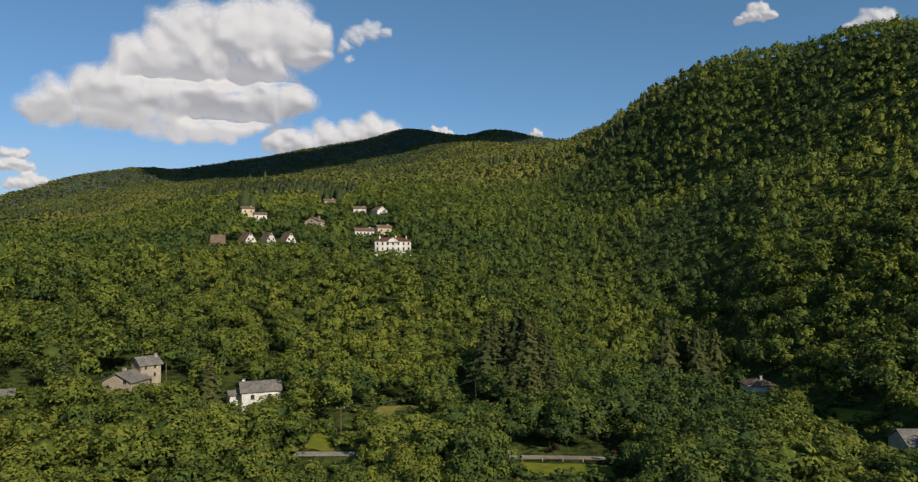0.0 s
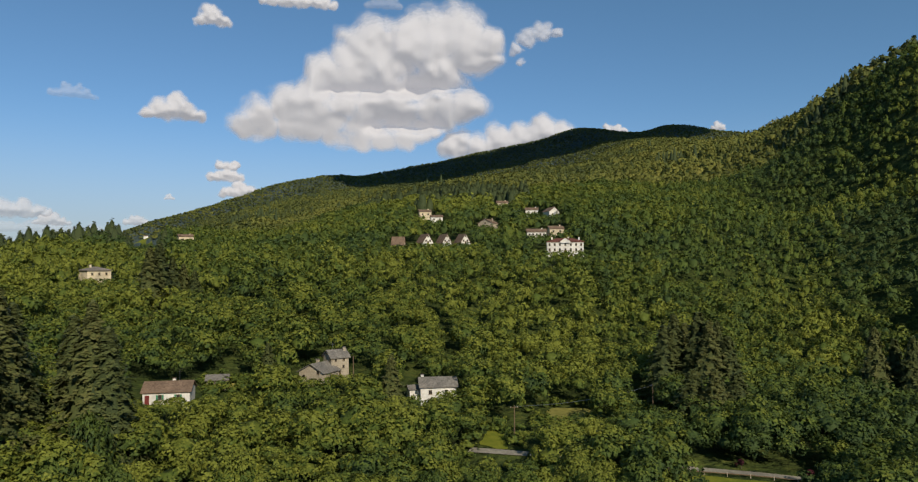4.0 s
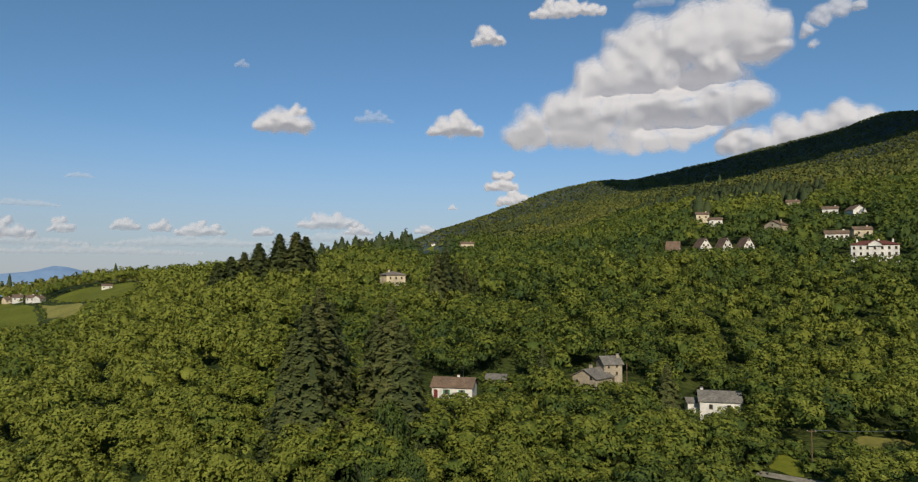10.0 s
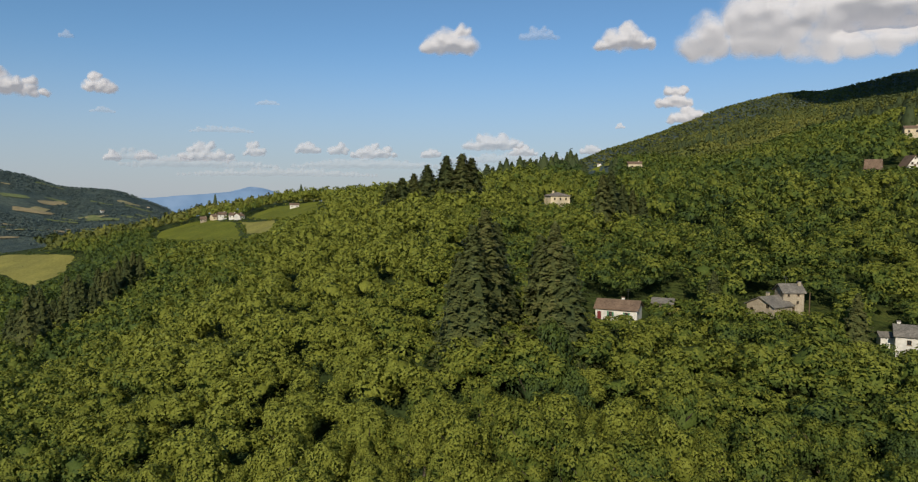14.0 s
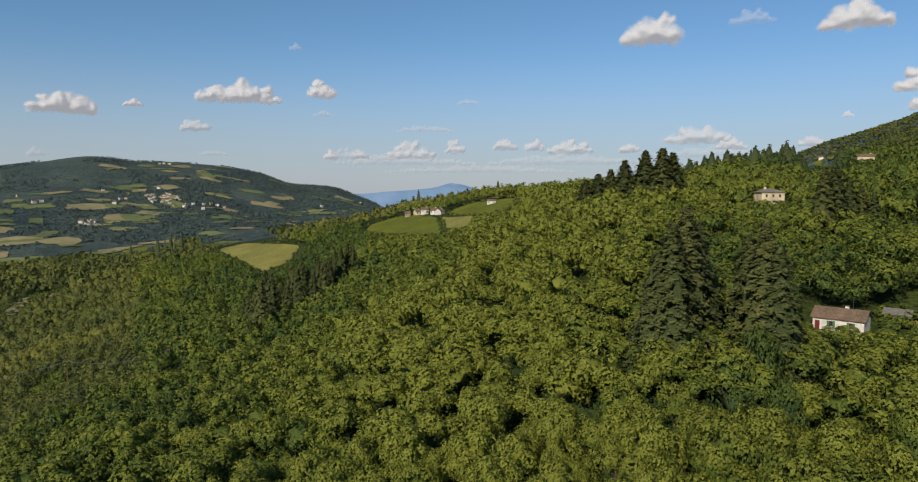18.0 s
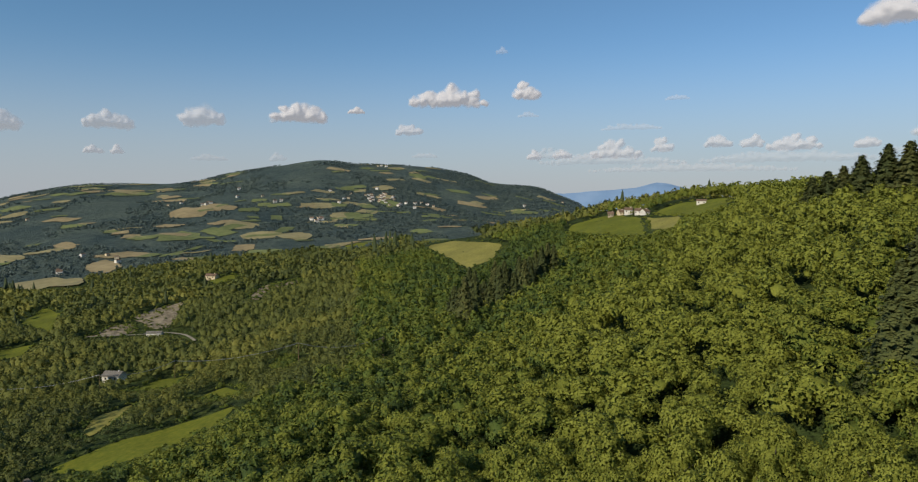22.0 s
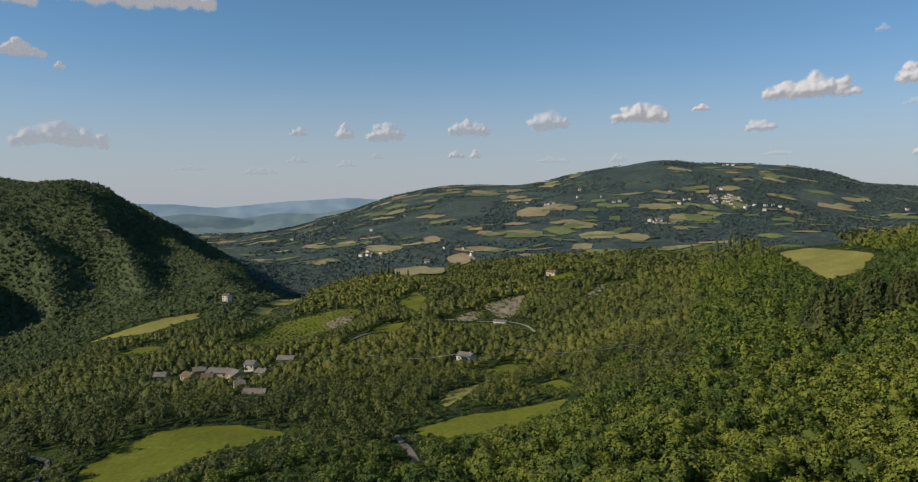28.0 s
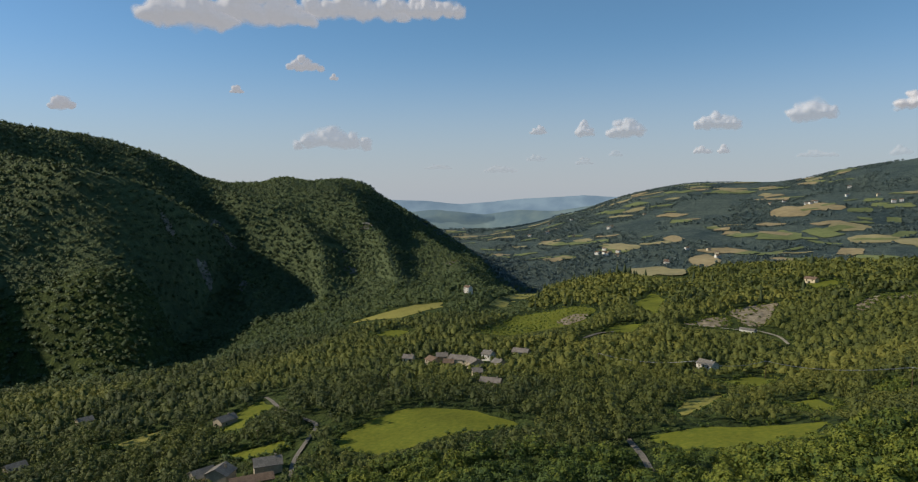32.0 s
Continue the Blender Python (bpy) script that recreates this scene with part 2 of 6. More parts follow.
VALLEY = [(-41, 950, 130), (-27, 1100, 150), (-19, 1500, 210), (-15, 1700, 260), (-8, 1800, 300), (0, 1650, 190), (10, 1600, 175), (20, 1500, 140),
          (28, 1200, 45), (35, 900, -25), (45, 900, -45), (58, 1000, -65), (70, 1100, -120), (80, 1300, -170), (90, 1500, -190), (104, 1600, -212),
          (114, 1700, -252), (119, 1700, -258), (120.8, 1680, -232), (122.4, 1660, -180), (125.1, 1630, -124), (128, 1600, -69), (130.6, 1560, -27), (132.2, 1540, 4), (134.2, 1520, 15),
          (136.7, 1500, 10), (138.8, 1490, 16), (140.3, 1470, 8), (142.7, 1440, 6), (144.4, 1410, 15), (146.6, 1390, 44), (149, 1370, 67), (152, 1350, 84), (155.3, 1320, 92), (170, 1240, 150), (190, 1230, 245)]
SLOPE = [(-41, 1500, 100), (-19, 2000, 260), (-13, 2250, 370), (-8, 2300, 420), (0, 2300, 370), (10, 2200, 270), (20, 1900, 190), (28, 1600, 85),
         (35, 1400, -60), (58, 1800, -170), (66, 2300, -170), (80, 2600, -120), (90, 2600, -115), (104, 2600, -150), (114, 2600, -195), (122, 2500, -230),
         (140, 2400, -240), (165, 2200, -60), (190, 1700, 380)]
SKYLINE = [(-41, 1900, 60), (-19, 2650, 420), (-13.9, 2700, 495), (-10, 2700, 534), (-7.5, 2700, 510), (-3.3, 2700, 536), (-0.1, 2700, 495),
           (7.5, 2600, 416), (14.2, 2500, 338), (19.5, 2300, 286), (23.3, 2100, 224), (28, 1900, 153), (32, 1800, 96), (40, 1900, -20), (58, 3000, -200),
           (64, 4000, -160), (68, 4200, -55), (70, 4200, -3), (73.6, 4200, 22), (76, 4300, 82), (80, 4300, 128), (85, 4300, 143), (87.8, 4300, 167),
           (91, 4300, 132), (94.4, 4300, 92), (99, 4200, 24), (105, 4200, 16), (109, 4200, -30), (114.7, 4200, -160), (122, 4200, -260), (160, 4000, -200)]
_tab = np.random.RandomState(7).rand(256, 256)


def value_noise(x, y):
    xi, yi = np.floor(x).astype(int), np.floor(y).astype(int)
    u, v = x - xi, y - yi
    u, v = u * u * (3 - 2 * u), v * v * (3 - 2 * v)
    g = lambda a, b: _tab[a & 255, b & 255]
    return (g(xi, yi) * (1 - u) + g(xi + 1, yi) * u) * (1 - v) + (g(xi, yi + 1) * (1 - u) + g(xi + 1, yi + 1) * u) * v


def fbm(x, y, scale, octaves=4):
    total, amp = 0.0, 0.5
    for k in range(octaves):
        total = total + amp * (value_noise(x / scale + 13.7 * k, y / scale + 5.1 * k) - 0.5)
        scale, amp = scale / 2, amp / 2
    return total * 2


def slopes(x, y):
    """Monotone slopes for a smooth curve through stations (last axis)."""
    h, d = np.diff(x, axis=-1), np.diff(y, axis=-1) / np.diff(x, axis=-1)
    m = np.zeros_like(y)
    a, b = d[..., :-1], d[..., 1:]
    w1, w2 = 2 * h[..., 1:] + h[..., :-1], h[..., 1:] + 2 * h[..., :-1]
    with np.errstate(divide="ignore", invalid="ignore"):
        inner = (w1 + w2) / (w1 / a + w2 / b)
    m[..., 1:-1] = np.where(a * b > 0, inner, 0)
    m[..., 0], m[..., -1] = d[..., 0], d[..., -1]
    return m


def hermite(t, h, y0, y1, m0, m1):
    return (2 * t ** 3 - 3 * t ** 2 + 1) * y0 + (t ** 3 - 2 * t ** 2 + t) * h * m0 + (3 * t ** 2 - 2 * t ** 3) * y1 + (t ** 3 - t ** 2) * h * m1


def along(line, az):
    """Distance and height of a line of the land at bearings az, closed round the back."""
    a = np.array(line, float)
    a = np.vstack([a, [a[0, 0] + 360, a[0, 1], a[0, 2]]])
    q = (az - a[0, 0]) % 360 + a[0, 0]
    k = np.clip(np.searchsorted(a[:, 0], q, "right") - 1, 0, len(a) - 2)
    h = a[k + 1, 0] - a[k, 0]
    t = (q - a[k, 0]) / h
    out = []
    for c in (1, 2):
        m = slopes(a[:, 0], a[:, c])
        out.append(hermite(t, h, a[k, c], a[k + 1, c], m[k], m[k + 1]))
    return out


FRONT_SPUR = [(126, 1330, -330), (131, 1330, -260), (133.2, 1320, -212), (136.5, 1260, -158), (139.6, 1210, -128), (142, 1170, -96), (144.5, 1130, -52), (147.2, 1090, -12), (149.3, 1065, 10),
              (152.3, 1080, 26), (155.4, 1120, 35), (162, 1200, 45), (175, 1300, 20), (190, 1400, -150)]
HILL_SPUR = [(-60, 370, 50), (-50, 375, 52), (-41.3, 385, 45), (-36.7, 400, 43), (-32.4, 420, 46), (-28.2, 440, 38), (-23.8, 455, 31), (-20.1, 460, 19), (-15, 465, -5), (-10, 470, -40)]


def crested(z, r, az, line, near, far, wander):
    """Raises the land to a ridge along a line, with slopes on its near and far side."""
    a0, a1 = line[0][0], line[-1][0]
    r0, zc = along(line, np.clip(az, a0, a1))
    d = r - r0 + wander
    lift = zc + 6 - np.where(d < 0, -d * near, d * far) - 0.12 * np.abs(wander)
    lift = np.where((az < a0) | (az > a1), -999, lift)
    h = np.clip(0.5 + (lift - z) / 50, 0, 1)
    return z + (lift - z) * h + 25 * h * (1 - h) * 0.6


def ground(x, y):
    """Height of the ground at x, y (arrays)."""
    x, y = np.atleast_1d(np.asarray(x, float)), np.atleast_1d(np.asarray(y, float))
    r, az = np.hypot(x, y), np.degrees(np.arctan2(-x, y))
    R, Z = [np.zeros_like(r), np.full_like(r, 45.0)], [np.full_like(r, -66.0), np.full_like(r, -62.0)]
    for line in (NEAR, SHELF, TERRACE, CREST, VALLEY, SLOPE, SKYLINE):
        a, b = along(line, az)
        R.append(a), Z.append(b)
    R.append(np.full_like(r, 4950.0)), Z.append(np.full_like(r, -330.0))
    R, Z = np.stack(R, -1), np.stack(Z, -1)
    M = slopes(R, Z)
    k = np.clip((R <= r[..., None]).sum(-1) - 1, 0, R.shape[-1] - 2)[..., None]
    pick = lambda A, j: np.take_along_axis(A, j, -1)[..., 0]
    h = pick(R, k + 1) - pick(R, k)
    t = np.clip((r - pick(R, k)) / h, 0, 1)
    z = hermite(t, h, pick(Z, k), pick(Z, k + 1), pick(M, k), pick(M, k + 1))
    # spurs and gullies of the steep mountain over the gorge, and of the wooded hills
    u = np.clip((r - R[..., 5]) / (R[..., 6] - R[..., 5]), 0, 1)
    side = np.clip((az - 119) / 10, 0, 1) * np.clip((200 - az) / 10, 0, 1)
    s = az + 9 * (1 - u)
    z = z + side * np.sin(np.pi * u) * 40 * (0.5 - np.abs(np.sin(np.pi * (s - 150.5) / 6.3 + 2.4 * fbm(x, y, 380, 3)))) * (0.7 + fbm(x, y + 800, 300, 2))
    z = z + side * np.sin(np.pi * u) * 30 * fbm(x, y, 160, 4)
    # the front spur of that mountain, falling to the gorge, and a spur of the near hill
    z = crested(z, r, az, FRONT_SPUR, 0.7, 0.42, 150 * fbm(x + 70, y, 240, 3))
    wander = 30 * fbm(x, y + 90, 120, 3)
    back = r - along(HILL_SPUR, np.clip(az, -60, -10))[0] + wander
    z = z - 24 * np.clip((-13 - az) / 5, 0, 1) * np.clip((az + 58) / 5, 0, 1) * np.exp(-((back - 62) / 46) ** 2)
    z = crested(z, r, az, HILL_SPUR, 0.5, 0.6, wander)
    v = np.clip((r - R[..., 4]) / (R[..., 5] - R[..., 4]), 0, 1)
    hill = np.clip((-4 - az) / 8, 0, 1) * np.clip((az + 60) / 6, 0, 1)
    z = z + hill * np.sin(np.pi * v) ** 0.8 * 32 * (fbm(x + 50, y + 400, 190, 3) - 0.12)
    rough = np.clip((r - 120) / 900, 0.04, 1)
    z = z + (1 - 0.75 * side) * rough * (8 + 18 * np.clip((r - 900) / 500, 0, 1)) * fbm(x, y, 420, 5) * np.clip((4400 - r) / 1500, 0.25, 1)
    z = z + np.clip(r / 400, 0.2, 1) * 3.5 * fbm(x + 900, y, 90, 3)
    return z + EYE


def spot(az, dip, lift=0.0):
    """Where a sight line from the drone meets the ground: bearing and angle above the level."""
    r = np.geomspace(60, 4800, 3000)
    p = np.stack([-r * math.sin(radians(az)), r * math.cos(radians(az))])
    hit = ground(p[0], p[1]) + lift >= EYE + r * math.tan(radians(dip))
    k = int(np.argmax(hit)) if hit.any() else len(r) - 1
    return Vector((p[0, k], p[1, k], float(ground(p[0, k], p[1, k])[0])))


def at(az, r):
    p = bearing(az, r)
    p.z = float(ground(p.x, p.y)[0])
    return p


def mesh_from(name, verts, faces, mats, tint=None, smooth=False, normals=None):
    me = bpy.data.meshes.new(name)
    verts, faces = np.asarray(verts, np.float32), np.asarray(faces, np.int32)
    n = faces.shape[1]
    me.vertices.add(len(verts))
    me.vertices.foreach_set("co", verts.ravel())
    me.loops.add(faces.size)
    me.loops.foreach_set("vertex_index", faces.ravel())
    me.polygons.add(len(faces))
    me.polygons.foreach_set("loop_start", np.arange(0, faces.size, n, dtype=np.int32))
    if smooth:
        me.polygons.foreach_set("use_smooth", np.ones(len(faces), bool))
    for m in mats if isinstance(mats, (list, tuple)) else [mats]:
        me.materials.append(m)
    if tint is not None:
        me.attributes.new("tint", "FLOAT", "POINT").data.foreach_set("value", np.asarray(tint, np.float32))
    if normals is not None:
        me.attributes.new("custom_normal", "FLOAT_VECTOR", "POINT").data.foreach_set("vector", np.asarray(normals, np.float32).ravel())
    me.update(calc_edges=True)
    return me


def part(name, bm, mat, parent, label=""):
    me = bpy.data.meshes.new(name)
    bm.to_mesh(me)
    bm.free()
    me.materials.append(mat)
    ob = new(name, me)
    ob.parent = parent
    if label:
        tagged(ob, label)
    return ob


def grid_faces(nu, nv, close=False):
    u, v = np.meshgrid(np.arange(nu if close else nu - 1), np.arange(nv - 1), indexing="ij")
    u2 = (u + 1) % nu
    return np.stack([u * nv + v, u2 * nv + v, u2 * nv + v + 1, u * nv + v + 1], -1).reshape(-1, 4)


# ---- ground ----
_az = np.concatenate([np.arange(-56, 118, 0.5), np.arange(118, 160, 0.25), np.arange(160, 172, 0.5), np.arange(172, 304, 2.0)])
_r = np.concatenate([[0.0, 12, 24, 34], np.geomspace(42, 820, 130), np.linspace(832, 1640, 68), np.geomspace(1665, 4900, 70)])
_A, _R = np.meshgrid(np.radians(_az), _r, indexing="ij")
_x, _y = -_R * np.sin(_A), _R * np.cos(_A)
_z = ground(_x.ravel(), _y.ravel())
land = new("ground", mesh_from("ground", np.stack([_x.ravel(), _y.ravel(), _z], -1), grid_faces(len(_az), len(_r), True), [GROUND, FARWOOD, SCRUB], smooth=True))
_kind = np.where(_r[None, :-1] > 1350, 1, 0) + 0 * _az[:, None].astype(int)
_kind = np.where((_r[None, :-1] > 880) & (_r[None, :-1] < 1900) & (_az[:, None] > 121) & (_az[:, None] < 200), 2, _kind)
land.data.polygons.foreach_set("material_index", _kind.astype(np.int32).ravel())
tagged(land, "wooded valley land of slopes, ridges and far hills", "ground", kind="structure")

SCREES = []  # outlines of bare ground
CLEAR = []  # outlines without trees, on the plan: (n, 2) arrays
SIGHT = []  # sight lines kept open: bearings, lowest and highest angle, farthest distance


def inside(poly, x, y):
    c = np.zeros(len(x), bool)
    for (x1, y1), (x2, y2) in zip(poly, np.roll(poly, -1, 0)):
        c ^= ((y1 > y) != (y2 > y)) & (x < (x2 - x1) * (y - y1) / (y2 - y1 + 1e-9) + x1)
    return c


def open_sight(corners, far):
    """No tall trees between the drone and what lies inside these (bearing, dip) corners."""
    c = np.array(corners, float)
    d = np.vstack([c, c[:1]])
    s = np.linspace(0, 1, 40)[:, None]
    e = np.concatenate([d[k] + (d[k + 1] - d[k]) * s for k in range(len(c))])
    a = np.linspace(c[:, 0].min(), c[:, 0].max(), 24)
    step = (a[1] - a[0]) * 0.75 + 1e-6
    rows = [e[np.abs(e[:, 0] - q) <= step, 1] for q in a]
    SIGHT.append((a, np.array([r.min() for r in rows]), np.array([r.max() for r in rows]), far))


def sheet(name, loop, mat, label, category, lift=0.15, rings=8, wave=0.06, n=56):
    """A sheet of grass, soil or rubble laid over the ground inside a closed outline on the plan."""
    pts = np.asarray(loop, float)
    cum = np.concatenate([[0], np.cumsum(np.hypot(*np.diff(np.vstack([pts, pts[:1]]), axis=0).T))])
    s = np.linspace(0, cum[-1], n, endpoint=False)
    loop = np.stack([np.interp(s, cum, np.append(pts[:, k], pts[0, k])) for k in (0, 1)], -1)
    for _ in range(3 if lift < 1 else 1):
        loop = (np.roll(loop, 1, 0) + loop * 2 + np.roll(loop, -1, 0)) / 4
    mid = loop.mean(0)
    size = np.hypot(*(loop - mid).T).mean()
    loop = mid + (loop - mid) * (1 + wave * 4 * fbm(loop[:, 0], loop[:, 1], size * 0.5, 3))[:, None]
    CLEAR.append(loop)
    if mat in (SCREE, GREYROCK):
        SCREES.append(loop)
    k = np.linspace(0.02, 1, rings)
    v = (mid + (loop - mid)[:, None, :] * k[None, :, None]).reshape(-1, 2)
    z = ground(v[:, 0], v[:, 1]) + lift
    ob = new(name, mesh_from(name, np.column_stack([v, z]), grid_faces(n, rings, True), mat, smooth=True))
    return tagged(ob, label, category, kind="structure")


def patch(name, corners, mat, label, category, lift=0.15, wave=0.06, sight=True):
    """A sheet inside an outline of (bearing, dip) sight lines."""
    pts = [spot(*c) for c in corners]
    if sight:
        open_sight(corners, max(p.xy.length for p in pts))
    return sheet(name, [p[:2] for p in pts], mat, label, category, lift, wave=wave)


def oval(name, az, dip, wide, high, mat, label, category, lift=0.15, lean=0.0):
    """A sheet about a sight line, wide and high in degrees of view."""
    c = [(az + wide / 2 * math.cos(a) * k, dip + high / 2 * math.sin(a) * k + lean * math.cos(a)) for a, k in
         ((i * math.pi / 4, rng.uniform(0.7, 1.3)) for i in range(8))]
    return patch(name, c, mat, label, category, lift)


def strip(name, line, width, mat, label, category, lift=0.25, far=True):
    """A road or track along (bearing, dip) points."""
    p = np.array([spot(*c)[:2] for c in line])
    cum = np.concatenate([[0], np.cumsum(np.hypot(*np.diff(p, axis=0).T))])
    n = max(12, int(cum[-1] / 4))
    s = np.linspace(0, cum[-1], n)
    q = np.stack([np.interp(s, cum, p[:, k]) for k in (0, 1)], -1)
    for _ in range(4):
        q[1:-1] = (q[:-2] + 2 * q[1:-1] + q[2:]) / 4
    d = np.gradient(q, axis=0)
    d /= np.linalg.norm(d, axis=1)[:, None]
    side = np.stack([-d[:, 1], d[:, 0]], -1)
    offs = np.linspace(-0.5, 0.5, 4) * width
    v = (q[:, None, :] + side[:, None, :] * offs[None, :, None]).reshape(-1, 2)
    z = ground(v[:, 0], v[:, 1]) + np.where(np.hypot(*v.T) > 250, lift + 0.4, lift)
    ob = new(name, mesh_from(name, np.column_stack([v, z]), grid_faces(n, 4), mat, smooth=True))
    CLEAR.append(np.vstack([q + side * (width / 2 + 2.0), (q - side * (width / 2 + 2.0))[::-1]]))
    c = [(a, b + 0.25) for a, b in line] + [(a, b - 0.12) for a, b in line[::-1]]
    if far:
        open_sight(c, float(np.hypot(*p.T).max()))
    return tagged(ob, label, category, kind="structure"), q


rng = np.random.RandomState(5)

# ---- meadows, fields, bare slopes ----
patch("meadow", [(134.4, -21.3), (133.9, -20), (128.4, -18.2), (124.4, -18.4), (118.3, -19.5), (125.4, -20.5), (130.4, -22)], GRASS, "sunlit green hay meadow between woods", "meadow")
patch("meadow", [(108.2, -19.92), (104.6, -18.87), (99.1, -18.06), (95.2, -17.19), (96.4, -18.42), (100.8, -19.78), (105.5, -20.72)], GRASS, "sunlit green meadow with dry streaks", "meadow")
patch("meadow", [(67.5, -3.59), (66.6, -2.86), (63.5, -2.3), (61.5, -2.35), (61, -3.91), (63.9, -3.98)], GRASS, "smooth green meadow on the hilltop", "meadow")
patch("meadow", [(60.8, -2.08), (58.6, -1.25), (55.2, -0.85), (54.6, -1.15), (56.2, -1.9), (58.3, -2.2)], GRASS, "smooth green meadow on the hilltop", "meadow")
patch("field", [(61.1, -2.45), (58.5, -2.3), (58.9, -3.4), (60.7, -3.44)], DRY_GRASS, "mown dry field on the hilltop", "field")
patch("meadow", [(79.1, -5.06), (77.7, -4.6), (73.6, -4.7), (72.5, -4.88), (73.6, -5.88), (75.5, -7.05), (76.2, -6.67)], DRY_GRASS, "pale mown meadow enclosed by woods", "meadow")
patch("meadow", [(33.2, 1.9), (31.2, 2.0), (31.2, 1.5), (32.6, 1.4)], GRASS, "bright green meadow on the ridge", "meadow")
patch("meadow", [(5.8, -14.6), (4.6, -13.3), (3.4, -13.9), (3.2, -14.9)], GRASS, "mown bank beside the lane", "meadow")
patch("meadow", [(0.9, -12.6), (-0.6, -11.6), (-3.7, -11.6), (-3.2, -12.8)], DRY_GRASS, "dry clearing under the trees", "meadow", sight=False)
open_sight([(0.6, -12.4), (-0.6, -11.8), (-3.2, -11.8), (-2.8, -12.3)], 220)
patch("meadow", [(-5.6, -11.4), (-6.9, -10.5), (-9.8, -10.6), (-9.2, -11.5)], GRASS, "grassy clearing with orchard trees", "meadow", sight=False)
patch("meadow", [(-11.5, -16.1), (-19.8, -16.1), (-19.3, -17.0), (-12.0, -17.2)], GRASS, "mown lawn below the lane", "lawn")
patch("meadow", [(-4.2, -16.1), (-8.5, -16.2), (-8.3, -16.9), (-4.6, -16.8)], DRY_GRASS, "shaded lawn below the lane", "lawn", sight=False)
patch("meadow", [(-35.2, -10.5), (-38.5, -10.6), (-38.3, -11.5), (-35.6, -11.4)], GRASS, "garden lawn among trees", "lawn")
patch("meadow", [(27.2, -9.2), (24.8, -9.2), (25, -9.7), (27, -9.7)], DRY_GRASS, "dry grass beside the farmhouse", "meadow")
patch("field", [(152.4, -19.1), (150, -18.7), (148.0, -18.3), (148.6, -18.9), (150.8, -19.4)], DRY_GRASS, "mown straw-coloured field", "field")
patch("meadow", [(144, -18.9), (142.6, -17.7), (140.8, -17.1), (139.6, -17.5), (141.6, -18.4), (142.4, -19.4)], GRASS, "bright green yard beside the cottage", "meadow")
patch("meadow", [(144, -20.9), (138.8, -20.2), (138.6, -20.7), (142, -21.5)], GRASS, "rough grass behind the farm roofs", "meadow")
patch("meadow", [(131.4, -12.3), (129.8, -11.9), (128.2, -12.0), (129.4, -12.5)], GRASS, "small bright meadow among trees", "meadow")
patch("field", [(133.4, -11.3), (129.5, -10.2), (125.3, -9.6), (125.3, -10.0), (129, -10.9)], DRY_GRASS, "long olive field along the slope", "field")
patch("field", [(121.8, -10.1), (119.8, -9.07), (117.1, -8.6), (117.6, -9), (118.6, -9.4), (120.3, -9.95)], DRY_GRASS, "pale mown pasture above the gorge", "field")
patch("meadow", [(112.2, -12.0), (111, -11.3), (108.7, -11.1), (109.6, -11.8)], GRASS, "bright meadow beside a track", "meadow")
patch("meadow", [(98.4, -16.4), (96, -15.7), (94.4, -16.2), (96.4, -16.6)], GRASS, "small green glade", "meadow")
patch("meadow", [(103, -15.3), (100.7, -14.6), (98.6, -14.6), (100, -15.3)], GRASS, "green glade under the power line", "meadow")
patch("meadow", [(88, -5.0), (84.7, -4.5), (82.3, -4.25), (83.5, -4.8), (86.2, -5.1)], GRASS, "bright meadow along the ridge", "meadow")
patch("meadow", [(97.2, -7.4), (95, -6.9), (94.6, -7.2), (96.2, -7.6)], GRASS, "bright lawn on the ridge", "meadow")
patch("meadow", [(109.6, -9.6), (108.2, -8.6), (107.2, -9.1), (107.8, -10.4)], GRASS, "light green clearing with rows", "meadow")
patch("meadow", [(80.4, -4.5), (77.4, -4.1), (74.8, -4.1), (76.4, -4.4)], PASTURE, "pasture on the ridge", "meadow")
patch("vineyard_ground", [(122.4, -12.2), (119, -10.8), (114.5, -9.9), (112.6, -10.2), (114, -11.3), (118, -12.2), (120, -12.5)], GRASS, "light green orchard slope in rows", "orchard")
ORCHARD = CLEAR[-1]
patch("bare_slope", [(105.6, -11.0), (103.6, -10.3), (102.2, -10.3), (102.2, -10.9), (103.8, -11.15)], SCREE, "eroded bank along the quarry track", "bare slope", 0.4)
patch("bare_slope", [(102.6, -9.9), (100.6, -9.27), (98.8, -8.9), (99.3, -9.99), (99.9, -10.94), (101.0, -11.0), (101.4, -10.3)], SCREE, "bare eroded tan marl slope of a small quarry", "bare slope", 0.4)
patch("bare_slope", [(92.3, -8.1), (91.2, -7.7), (89.9, -7.5), (89.9, -7.8), (91.4, -8.05)], SCREE, "thin bare strip on the ridge", "bare slope", 0.4)
patch("bare_slope", [(93.8, -9), (93.6, -8.41), (92.6, -7.9), (91.6, -7.75), (92.2, -8.18), (93, -9.1)], SCREE, "bare eroded strip below the ridge", "bare slope", 0.4)
patch("bare_slope", [(106.5, -18.01), (105.1, -16.79), (102.7, -16.3), (103.4, -17.12), (105.5, -18.09)], DRY_GRASS, "dry rocky knoll among trees", "bare slope", 0.3)
patch("bare_slope", [(91.9, -14.5), (91.2, -13.7), (90.5, -14.0), (91.0, -14.6)], SCREE, "white rock outcrop", "outcrop", 0.3)
